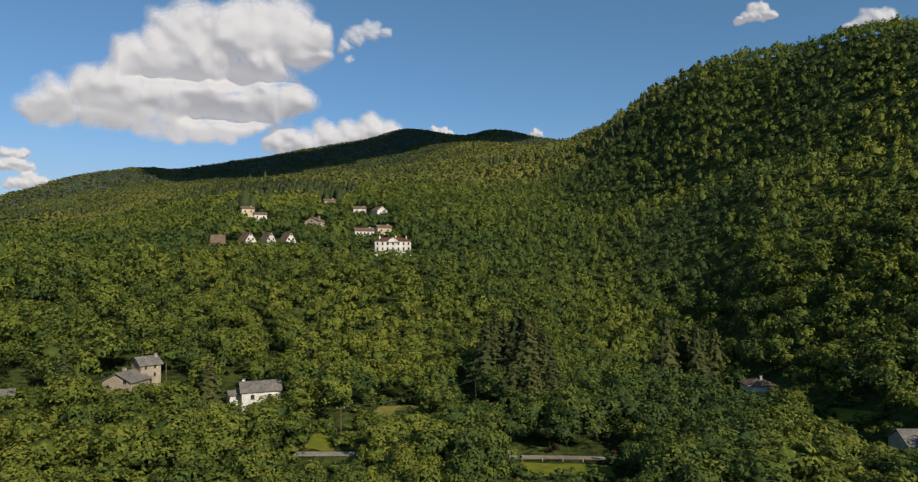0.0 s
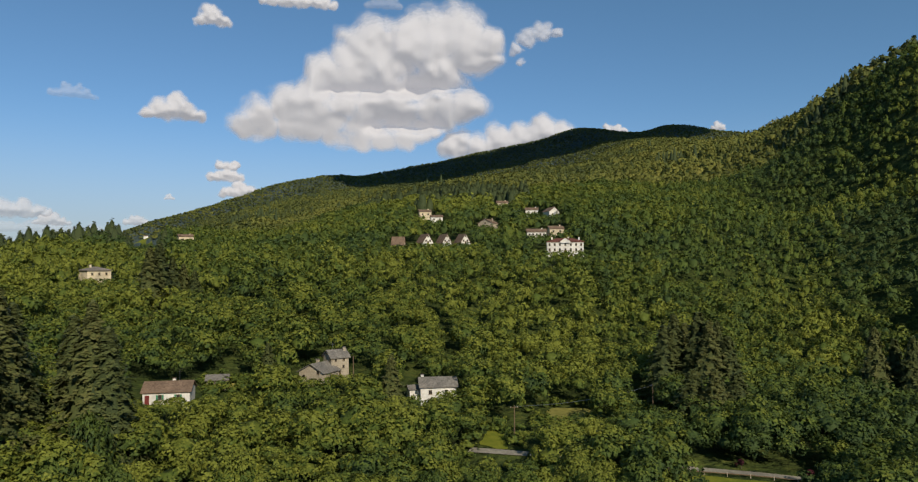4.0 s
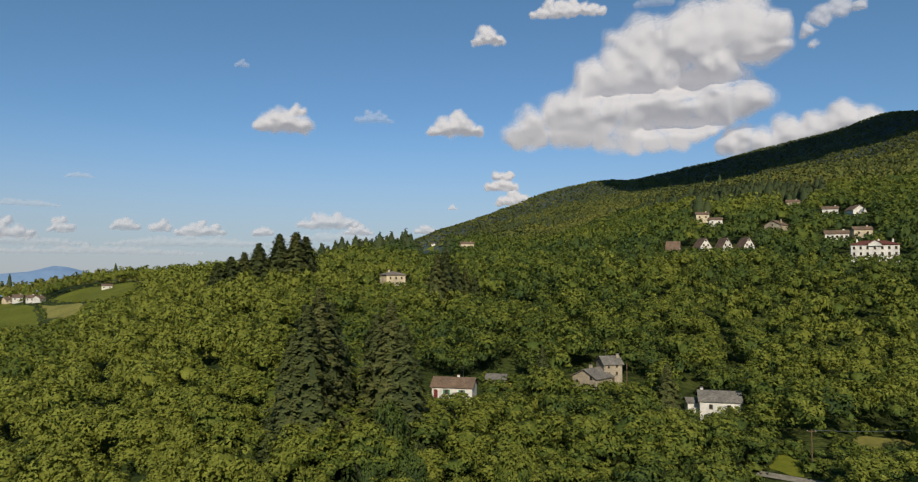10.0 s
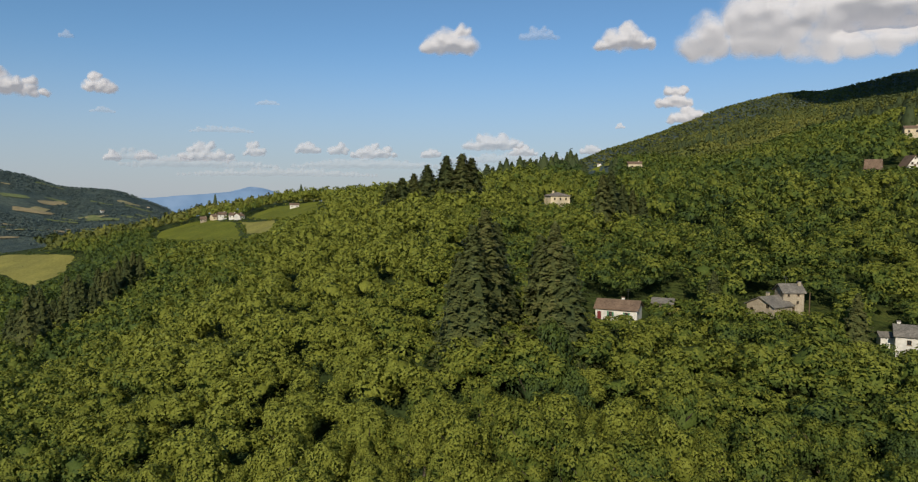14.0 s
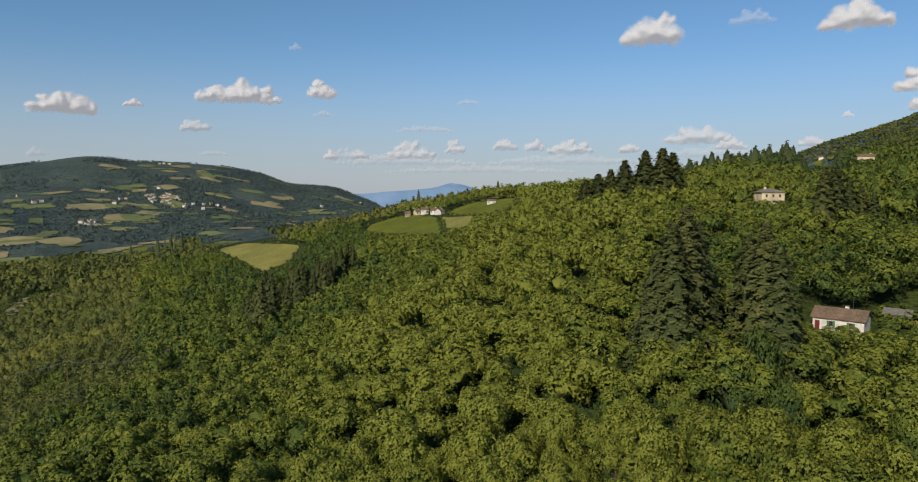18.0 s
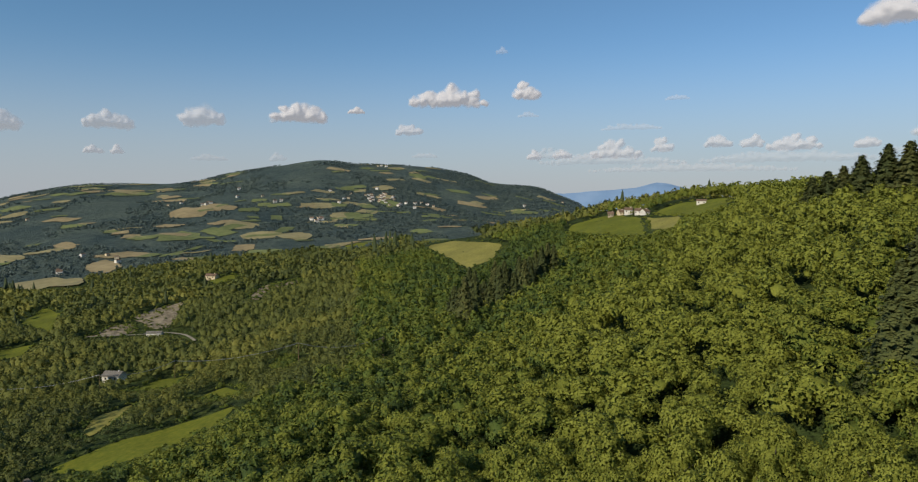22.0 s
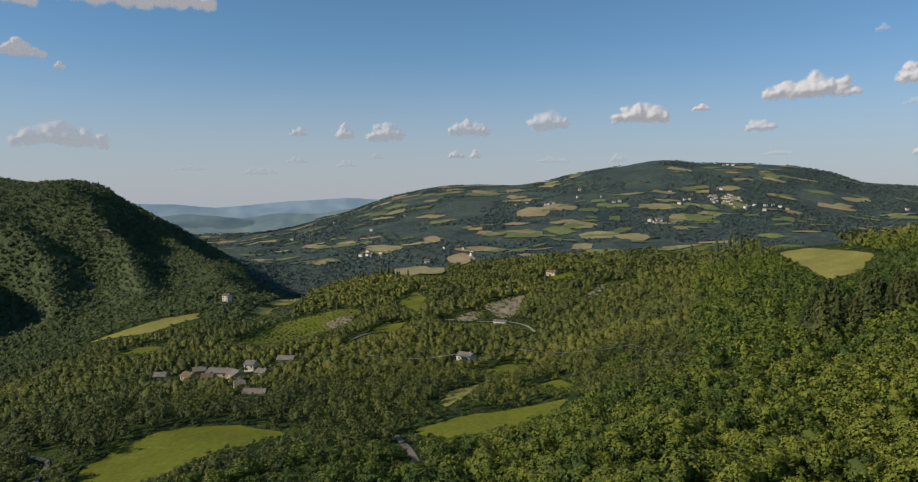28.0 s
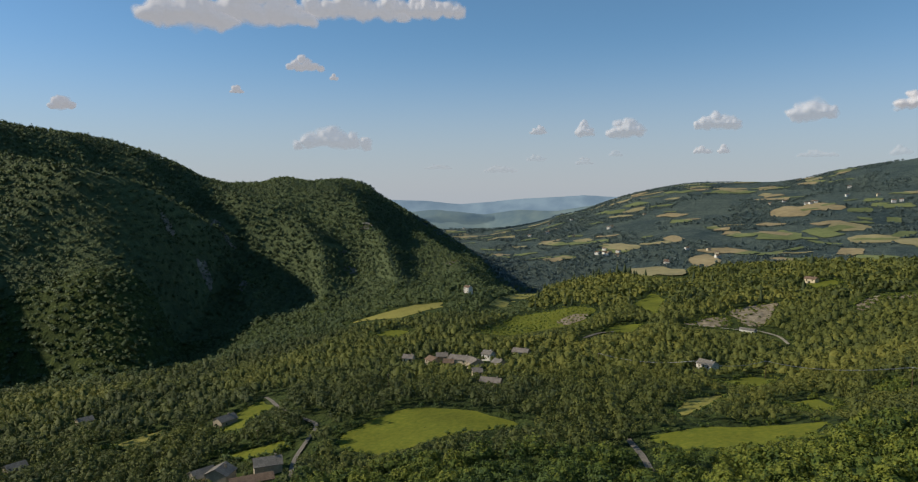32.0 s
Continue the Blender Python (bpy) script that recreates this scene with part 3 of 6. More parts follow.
patch("bare_slope", [(116.1, -11.35), (114.9, -10.66), (113.1, -10.5), (113.6, -10.99), (115.1, -11.54)], SCREE, "reddish bare bank", "bare slope", 0.3)

for az, dip, w in ((138.2, 2.0, 0.7), (140.0, 2.5, 0.6), (129.4, -1.5, 0.9), (127.9, -2.5, 1.1), (132.0, -3.3, 0.8), (133.2, -7.0, 0.9), (133.7, -5.5, 0.7), (143.9, -3.0, 0.8), (142.9, -4.2, 0.9), (147.3, -2.8, 0.7), (144.7, -6.7, 0.8), (141.6, -7.5, 0.9), (126.8, -3.2, 1.0), (124.8, -6.4, 0.8)):
    p = spot(az, dip)
    q = [(p.x + 13 * w * math.cos(k) * (1 + 0.3 * math.sin(5 * k + az)), p.y + 13 * w * math.sin(k) * (1 + 0.3 * math.cos(3 * k + az))) for k in (0, 0.8, 1.6, 2.4, 3.1, 3.9, 4.7, 5.5)]
    sheet("rock_face", q, GREYROCK, "grey rock face on the steep mountain side", "rock", 0.8, wave=0.15)

# ---- lanes ----
lane, lane_line = strip("lane", [(6.4, -15.0), (4, -15.15), (1.8, -15.3), (-2, -15.45), (-5.4, -15.6), (-12.7, -15.7), (-20.5, -15.6)], 2.5, GRAVEL, "pale gravel lane along the slope", "lane", far=False)
open_sight([(6.4, -14.8), (6.4, -15.3), (1.5, -15.4), (1.5, -15.1)], 200)
strip("lane", [(140.3, -16.8), (139.4, -17.6), (137.6, -18.6), (136.0, -19.2), (137.2, -20.6), (138.3, -21.9), (138.5, -23.3)], 2.1, ROADMAT, "narrow asphalt road winding to the farm", "road", far=False)
for q in ((139.9, -16.8), (136.2, -18.95), (137.8, -21.0)):
    open_sight([(q[0] - 0.5, q[1] - 0.3), (q[0] + 0.5, q[1] - 0.3), (q[0] + 0.5, q[1] + 0.3), (q[0] - 0.5, q[1] + 0.3)], 420)
strip("lane", [(109.9, -20.3), (109.3, -20.9), (108.3, -21.8), (107.8, -23)], 2.4, ROADMAT, "narrow asphalt road between trees", "road", far=False)
open_sight([(108.9, -21.4), (108.0, -22.2), (109.0, -22.2), (109.8, -20.8)], 330)
strip("lane", [(105.6, -11.0), (102.8, -11.15), (100.1, -11.15), (98.8, -11.4), (98.0, -12.0)], 2.2, GRAVEL, "quarry track below the bare slope", "track")
strip("lane", [(113.6, -12.5), (112.2, -12.0), (111, -11.9)], 3.5, ROADMAT, "pale farm track", "track")

# ---- trees ----
rng = np.random.RandomState(11)


def unit(n):
    v = rng.normal(size=(n, 3))
    return v / np.linalg.norm(v, axis=1)[:, None]


def leaf_tris(centres, normals, size, spread=0.75):
    """One small triangular spray of leaves per centre, facing about along its normal."""
    n = len(centres)
    nn = normals + unit(n) * spread
    nn /= np.linalg.norm(nn, axis=1)[:, None]
    a = np.cross(nn, unit(n))
    a /= np.linalg.norm(a, axis=1)[:, None]
    b = np.cross(nn, a)
    s1, s2 = size * rng.uniform(0.6, 1.3, (n, 1)), size * rng.uniform(0.5, 0.95, (n, 1))
    v = np.stack([centres + a * s1, centres - a * s1 * 0.6 + b * s2, centres - a * s1 * 0.6 - b * s2], 1).reshape(-1, 3)
    return v, np.arange(len(v)).reshape(-1, 3)


def ball(level):
    bm = bmesh.new()
    bmesh.ops.create_icosphere(bm, subdivisions=level, radius=1.0)
    v, f = np.array([p.co[:] for p in bm.verts]), np.array([[p.index for p in q.verts] for q in bm.faces])
    bm.free()
    return v, f


def joined(*pieces):
    V, F, k = [], [], 0
    for v, f in pieces:
        V.append(v), F.append(f + k)
        k += len(v)
    return np.concatenate(V), np.concatenate(F)


def tidy(v):
    return v / np.linalg.norm(v, axis=1)[:, None]


def broad_crown(level, count, size, lobes, height=1.0, open_sky=0.15):
    """A crown of radius about 1: leaf sprays on the outside of rounded lobes, over a body tinted dark for shade."""
    c = unit(lobes)
    c[:, 2] = np.abs(c[:, 2]) * 1.15 - 0.32
    c *= rng.uniform(0.54, 0.76, (lobes, 1))
    rad = rng.uniform(0.2, 0.38, lobes)
    mid = np.array([0, 0, 0.72])
    v, f = ball(level)
    b = v @ c.T
    q = b * b - ((c * c).sum(1) - rad * rad)[None, :]
    r = np.maximum(np.where(q > 0, b + np.sqrt(np.maximum(q, 0)), 0).max(1), 0.44)
    body = v * (r * rng.uniform(0.82, 0.98, len(v)))[:, None] * (0.62 if count > 100 else 0.78 if count > 38 else 0.92)
    f = f[body[f].mean(1)[:, 2] > -0.42]
    k = rng.choice(lobes, count, p=rad ** 2 / (rad ** 2).sum())
    d = tidy(unit(count) + c[k] / np.linalg.norm(c[k], axis=1)[:, None] * 0.55 + np.array([0, 0, 0.3]))
    p = c[k] + d * (rad[k] * rng.uniform(0.8, 1.2, count))[:, None]
    lv, lf = leaf_tris(p, d + np.array([0, 0, 0.25]), size, 0.5)
    V, F = joined((body, f), (lv, lf))
    # sprays take the light as the rounded clump they belong to
    N = np.concatenate([tidy(body + np.array([0, 0, open_sky])), np.repeat(tidy(0.8 * d + 0.2 * tidy(p) + unit(count) * (0.34 if count > 100 else 0.24) + np.array([0, 0, open_sky - 0.15])), 3, 0)])
    # outer sprays: flowering tips and lit tops tinted paler, undersides and body darkened as shade
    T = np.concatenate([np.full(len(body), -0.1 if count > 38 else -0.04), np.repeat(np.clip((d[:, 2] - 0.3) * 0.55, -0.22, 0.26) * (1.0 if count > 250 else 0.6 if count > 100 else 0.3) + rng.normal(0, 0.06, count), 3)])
    return (V + mid) * np.array([1, 1, height]), F, T, N


def spruce_crown(count, size, tiers=14, core=0.55):
    """Drooping boughs in tiers about a thin dark body, radius 1 at the foot, height 5."""
    arms = 11
    tier = np.minimum((rng.rand(count) ** 1.25 * tiers).astype(int), tiers - 1)
    up = tier / tiers
    long = (1 - up) ** 0.8 + 0.02
    k = rng.randint(arms, size=count)
    a = (k + 0.5 * (tier % 2) + 0.25 * np.sin(tier * 3.7 + k * 2.1)) * 2 * np.pi / arms
    s = np.sqrt(rng.uniform(0.03, 1, count)) * (0.78 + 0.22 * np.sin(k * 5.3 + tier * 2.7))
    side = rng.normal(0, 0.16, count) * (1.15 - s) * long
    rad = long * s
    p = np.stack([np.cos(a) * rad - np.sin(a) * side, np.sin(a) * rad + np.cos(a) * side, 5 * up + 0.5 + 2.2 / tiers * np.sin(k * 4.1 + tier) - rad * 0.28 - rad * rad * 0.25 + rng.normal(0, 0.05, count)], -1)
    nrm = np.stack([np.cos(a) * 0.75, np.sin(a) * 0.75, np.full(count, 0.7)], -1)
    n, m = 9, 7
    q = np.arange(n) * 2 * np.pi / n
    h = np.linspace(0, 1, m)
    R = (1 - h)[:, None] ** 0.7 * core * (1 + 0.25 * np.sin(q * 4 + h[:, None] * 30))
    body = np.stack([np.cos(q) * R, np.sin(q) * R, np.broadcast_to(h[:, None] * 5.1 + 0.1, R.shape)], -1).reshape(-1, 3)
    f = np.array([[(j * n + i, j * n + (i + 1) % n, (j + 1) * n + i), (j * n + (i + 1) % n, (j + 1) * n + (i + 1) % n, (j + 1) * n + i)] for j in range(m - 1) for i in range(n)]).reshape(-1, 3)
    V, F = joined((body, f), leaf_tris(p, nrm, size, 0.35))
    N = np.concatenate([tidy(body * np.array([1, 1, 0]) + np.array([0, 0, 0.3])), np.repeat(tidy(nrm * np.array([1, 1, 0.75]) + unit(count) * 0.3), 3, 0)])
    # tint: body darkest, sprays paler towards the bough ends
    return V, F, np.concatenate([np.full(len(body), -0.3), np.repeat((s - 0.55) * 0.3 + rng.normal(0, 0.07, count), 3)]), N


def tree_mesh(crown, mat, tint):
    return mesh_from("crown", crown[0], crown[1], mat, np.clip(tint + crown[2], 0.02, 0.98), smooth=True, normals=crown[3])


def planted(name, protos, place, mat, label, category):
    """Many trees in one mesh. place: rows x, y, z, radius, height factor, turn, tint."""
    V, F, T, N, base = [], [], [], [], 0
    which = rng.randint(len(protos), size=len(place))
    for k, (pv, pf, off, pn) in enumerate(protos):
        rows = place[which == k]
        if not len(rows):
            continue
        c, s = np.cos(rows[:, 5])[:, None], np.sin(rows[:, 5])[:, None]
        x = (pv[None, :, 0] * c - pv[None, :, 1] * s) * rows[:, 3:4] + rows[:, 0:1]
        y = (pv[None, :, 0] * s + pv[None, :, 1] * c) * rows[:, 3:4] + rows[:, 1:2]
        z = pv[None, :, 2] * rows[:, 3:4] * rows[:, 4:5] + rows[:, 2:3]
        V.append(np.stack([x, y, z], -1).reshape(-1, 3))
        N.append(np.stack([pn[None, :, 0] * c - pn[None, :, 1] * s, pn[None, :, 0] * s + pn[None, :, 1] * c, np.broadcast_to(pn[:, 2], x.shape)], -1).reshape(-1, 3))
        F.append((pf[None] + (np.arange(len(rows)) * len(pv))[:, None, None] + base).reshape(-1, 3))
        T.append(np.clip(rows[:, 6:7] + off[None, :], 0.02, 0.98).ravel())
        base += len(rows) * len(pv)
    ob = new(name, mesh_from(name, np.concatenate(V), np.concatenate(F), mat, np.concatenate(T), smooth=True, normals=np.concatenate(N)))
    return tagged(ob, label, category, kind="stuff")


CAPS = {}  # greatest height of single trees
BUSHES = []  # places where only shrubs grow, so that the view stays open


def scatter(r0, r1, spacing, az0=-53, az1=168, height=14.5):
    """Jittered tree places over a ring of the plan, without the clearings."""
    n = int(r1 * 2 / spacing)
    g = (np.stack(np.meshgrid(np.arange(n), np.arange(n), indexing="ij"), -1).reshape(-1, 2) - n / 2) * spacing
    r, az = np.hypot(*g.T), np.degrees(np.arctan2(-g[:, 0], g[:, 1]))
    g = g[(r >= r0) & (r < r1) & (az > az0) & (az < az1)]
    g = g + rng.uniform(-0.5, 0.5, g.shape) * spacing
    keep = np.ones(len(g), bool)
    for poly in CLEAR:
        lo, hi = poly.min(0) - 1, poly.max(0) + 1
        idx = np.where(np.all((g > lo) & (g < hi), 1))[0]
        if len(idx):
            keep[idx[inside(poly, g[idx, 0], g[idx, 1])]] = False
    r, az = np.hypot(*g.T), np.degrees(np.arctan2(-g[:, 0], g[:, 1]))
    z = ground(g[:, 0], g[:, 1]) - EYE
    lo, hi = np.degrees(np.arctan2(z, r)), np.degrees(np.arctan2(z + height, r))
    wide = np.degrees(4.0 / r)
    free, cap = keep.copy(), np.full(len(g), 99.0)
    for a, low, high, far in SIGHT:
        hit = (az > a[0] - wide) & (az < a[-1] + wide) & (r < far)
        p, q = np.interp(az, a, low), np.interp(az, a, high)
        top = p + np.maximum(0.1, 0.12 * (q - p))
        hit &= (hi > top) & (lo < q)
        cap = np.where(hit, np.minimum(cap, r * np.tan(np.radians(top)) - z), cap)
    keep &= cap > 3.6
    low = hi > np.where(az < 0, -19.5, -26.0)
    BUSHES.append(g[free & ~keep & (cap > 0.8) & low & (r < 480)])
    keep &= low
    for (px, py), most in zip(g[keep & (cap < 90)], cap[keep & (cap < 90)]):
        CAPS[round(px, 2), round(py, 2)] = most
    return g[keep]


def tree_rows(g, radius, lift, tall=(0.9, 1.5), most=14.5, vary=0.13, drift=0.35):
    n = len(g)
    z = ground(g[:, 0], g[:, 1])
    R = radius * np.clip(rng.lognormal(0, 0.2, n), 0.76, 1.4) * (1 + drift * fbm(g[:, 0], g[:, 1], 120, 2))
    az = np.degrees(np.arctan2(-g[:, 0], g[:, 1]))
    warm = np.interp(az, (-24, -14, 0, 8, 15, 25, 35, 42, 47, 58, 64, 70, 78, 95, 110, 140), (0.5, 0.46, 0.44, 0.44, 0.4, 0.45, 0.48, 0.56, 0.78, 0.8, 0.62, 0.44, 0.32, 0.46, 0.52, 0.14))  # flowering chestnuts on the sunny spur
    far = np.hypot(*g.T)
    # shade of the hollows between -4 and -31 is put into the leaf tint
    warm = warm - np.interp(az, (-24, -20, -7, -4), (0.12, 0.34, 0.34, 0.0)) * (far < 260) - 0.3 * ((az > -31) & (az < -22) & (far < 420)) - 0.26 * ((az > 103) & (az < 124) & (far < 350)) + 0.3 * np.clip((az - 88) / 12, 0, 1) * fbm(g[:, 0] + 40, g[:, 1], 170, 2)
    warm = warm + 0.32 * (az < 45) * np.clip((far - 250) / 150, 0, 1) * fbm(g[:, 0], g[:, 1] + 500, 110, 3)
    tint = np.clip(warm + 0.45 * fbm(g[:, 0], g[:, 1], 60, 3) + rng.normal(0, vary, n), 0, 1)
    most = np.array([min(most, CAPS.get((round(px, 2), round(py, 2)), 99.0)) for px, py in g])
    R = np.minimum(R, most / 2.0)
    high = np.minimum(rng.uniform(*tall, n), (most / R - lift) / 1.75)
    return np.column_stack([g, z + lift * R, R, high, rng.rand(n) * 6.28, tint])


def seen(g, extra=12.0):
    """Leave the lee slopes, which nothing on this side overlooks, to the bare ground."""
    r = np.hypot(*g.T)
    keep = np.ones(len(g), bool)
    top = (ground(g[:, 0], g[:, 1]) - EYE + extra) / r
    for f in np.linspace(0.2, 0.97, 28):
        q = g * f
        keep &= (ground(q[:, 0], q[:, 1]) - EYE + 4) / (r * f) < top
    return g[keep]


def tree_kind(name, crown, trunk, crown_mat, label, rows, group, category="tree", pick=None):
    """Trees as things of their own. rows: x, y, z of the foot, radius, height factor, turn."""
    for k, (x, y, z, R, f, turn) in enumerate(rows):
        root = new(name)
        root.matrix_basis = Matrix.LocRotScale((x, y, z), Euler((0, 0, turn)), (R, R, R * f))
        for kind, me in (("trunk", trunk), ("crown", crown[k % len(crown) if pick is None else pick[k]])):
            ob = new(kind, me)
            ob.parent = root
        tagged(root, label, category, group)


def trunk_mesh(height, r0, limbs=5):
    """A tapered trunk with a few rising limbs, for a crown of radius 1."""
    V, F = [], []

    def pipe(a, b, ra, rb, n=7):
        a, b = Vector(a), Vector(b)
        w = (b - a).normalized()
        u = w.orthogonal().normalized()
        v = w.cross(u)
        s = len(V)
        for c, r in ((a, ra), ((a + b) / 2 + u * ra * 0.3, (ra + rb) / 2), (b, rb)):
            V.extend(c + (u * math.cos(q) + v * math.sin(q)) * r for q in (2 * math.pi * i / n for i in range(n)))
        F.extend((s + j * n + i, s + j * n + (i + 1) % n, s + (j + 1) * n + (i + 1) % n, s + (j + 1) * n + i) for j in range(2) for i in range(n))

    pipe((0, 0, -0.3), (0, 0, height), r0, r0 * 0.45)
    for i in range(limbs):
        q, h = i * 2.4, height * rng.uniform(0.4, 0.85)
        pipe((0, 0, h), (math.cos(q) * 0.6, math.sin(q) * 0.6, h + rng.uniform(0.35, 0.6)), r0 * 0.4, r0 * 0.12, 5)
    return mesh_from("trunk", [tuple(v) for v in V], F, BARK, smooth=True)


# ---- houses ----


def box(bm, lo, hi):
    x0, y0, z0 = lo
    x1, y1, z1 = hi
    v = [bm.verts.new(p) for p in ((x0, y0, z0), (x1, y0, z0), (x1, y1, z0), (x0, y1, z0), (x0, y0, z1), (x1, y0, z1), (x1, y1, z1), (x0, y1, z1))]
    for f in ((3, 2, 1, 0), (4, 5, 6, 7), (0, 1, 5, 4), (1, 2, 6, 5), (2, 3, 7, 6), (3, 0, 4, 7)):
        bm.faces.new([v[i] for i in f])


def boxes(*pairs):
    bm = bmesh.new()
    for lo, hi in pairs:
        box(bm, lo, hi)
    return bm


def gable_walls(w, d, h, rise, along_x=True, foot=-2.5):
    """Four walls with gables; the ridge runs along x (the front) or along y."""
    bm = bmesh.new()
    x, y = w / 2, d / 2
    if along_x:
        ring = [(-x, -y, foot), (-x, y, foot), (-x, y, h), (-x, 0, h + rise), (-x, -y, h)]
        a, b = [bm.verts.new(p) for p in ring], [bm.verts.new((x, p[1], p[2])) for p in ring]
    else:
        ring = [(-x, -y, foot), (x, -y, foot), (x, -y, h), (0, -y, h + rise), (-x, -y, h)]
        a, b = [bm.verts.new(p) for p in ring], [bm.verts.new((p[0], y, p[2])) for p in ring]
    bm.faces.new(a), bm.faces.new(b[::-1])
    for i in range(5):
        j = (i + 1) % 5
        bm.faces.new((a[i], b[i], b[j], a[j]))
    bmesh.ops.recalc_face_normals(bm, faces=bm.faces)
    return bm


def gable_roof(w, d, h, rise, along_x=True, over=0.45, thick=0.22):
    """Two sloping slabs meeting in a ridge, with eaves."""
    bm = bmesh.new()
    run, length = (d / 2, w) if along_x else (w / 2, d)
    k = rise / run
    prof = [(-run - over, h - k * over), (0, h + rise), (run + over, h - k * over)]
    top = [(p, z + thick + 0.03) for p, z in prof]
    low = [(p, z + 0.03) for p, z in prof]
    loop = top + low[::-1]
    e = length / 2 + over
    make = (lambda s, p, z: (s, p, z)) if along_x else (lambda s, p, z: (p, s, z))
    a, b = [bm.verts.new(make(-e, *q)) for q in loop], [bm.verts.new(make(e, *q)) for q in loop]
    n = len(loop)
    for i in range(n):
        bm.faces.new((a[i], b[i], b[(i + 1) % n], a[(i + 1) % n]))
    for s in (a, b):
        bm.faces.new((s[0], s[1], s[4], s[5])), bm.faces.new((s[1], s[2], s[3], s[4]))
    bmesh.ops.recalc_face_normals(bm, faces=bm.faces)
    return bm


def hip_roof(w, d, h, rise, over=0.5, thick=0.25):
    bm = bmesh.new()
    x, y = w / 2 + over, d / 2 + over
    r = max(0.2, x - y)
    lo = [bm.verts.new(p) for p in ((-x, -y, h - 0.1), (x, -y, h - 0.1), (x, y, h - 0.1), (-x, y, h - 0.1))]
    up = [bm.verts.new((v.co.x, v.co.y, h - 0.1 + thick)) for v in lo]
    a, b = bm.verts.new((-r, 0, h + rise)), bm.verts.new((r, 0, h + rise))
    bm.faces.new(lo[::-1])
    for i in range(4):
        bm.faces.new((lo[i], lo[(i + 1) % 4], up[(i + 1) % 4], up[i]))
    bm.faces.new((up[0], up[1], b, a)), bm.faces.new((up[2], up[3], a, b)), bm.faces.new((up[1], up[2], b)), bm.faces.new((up[3], up[0], a))
    return bm


def add_window(root, x, y, z, w, h, face="front", shutters=None, frame_mat=None):
    """A window on the front (-y) or a side wall: frame with a sunk pane, sill, perhaps shutters."""
    m = pose(x, y, z, 0, 0, {"front": 0, "right": 90, "left": -90}[face])
    t = 0.09
    fr = part("window", boxes(((-w / 2, -0.06, -h / 2), (-w / 2 + t, 0.03, h / 2)), ((w / 2 - t, -0.06, -h / 2), (w / 2, 0.03, h / 2)),
                              ((-w / 2 + t, -0.06, h / 2 - t), (w / 2 - t, 0.03, h / 2)), ((-w / 2 + t, -0.06, -h / 2), (w / 2 - t, 0.03, -h / 2 + t)),
                              ((-0.03, -0.05, -h / 2 + t), (0.03, 0.03, h / 2 - t))), frame_mat or WOOD, root)
    fr.matrix_local = m
    part("pane", boxes(((-w / 2 + t, -0.025, -h / 2 + t), (w / 2 - t, -0.012, h / 2 - t))), GLASS, fr, "dark window glass")
    part("sill", boxes(((-w / 2 - 0.1, -0.16, -h / 2 - 0.1), (w / 2 + 0.1, 0.02, -h / 2 - 0.005))), STONE, fr)
    if shutters:
        for s in (-1, 1):
            part("shutter", boxes(((s * (w * 0.75 + 0.02) - w / 4, -0.08, -h / 2), (s * (w * 0.75 + 0.02) + w / 4, -0.02, h / 2))), shutters, fr)


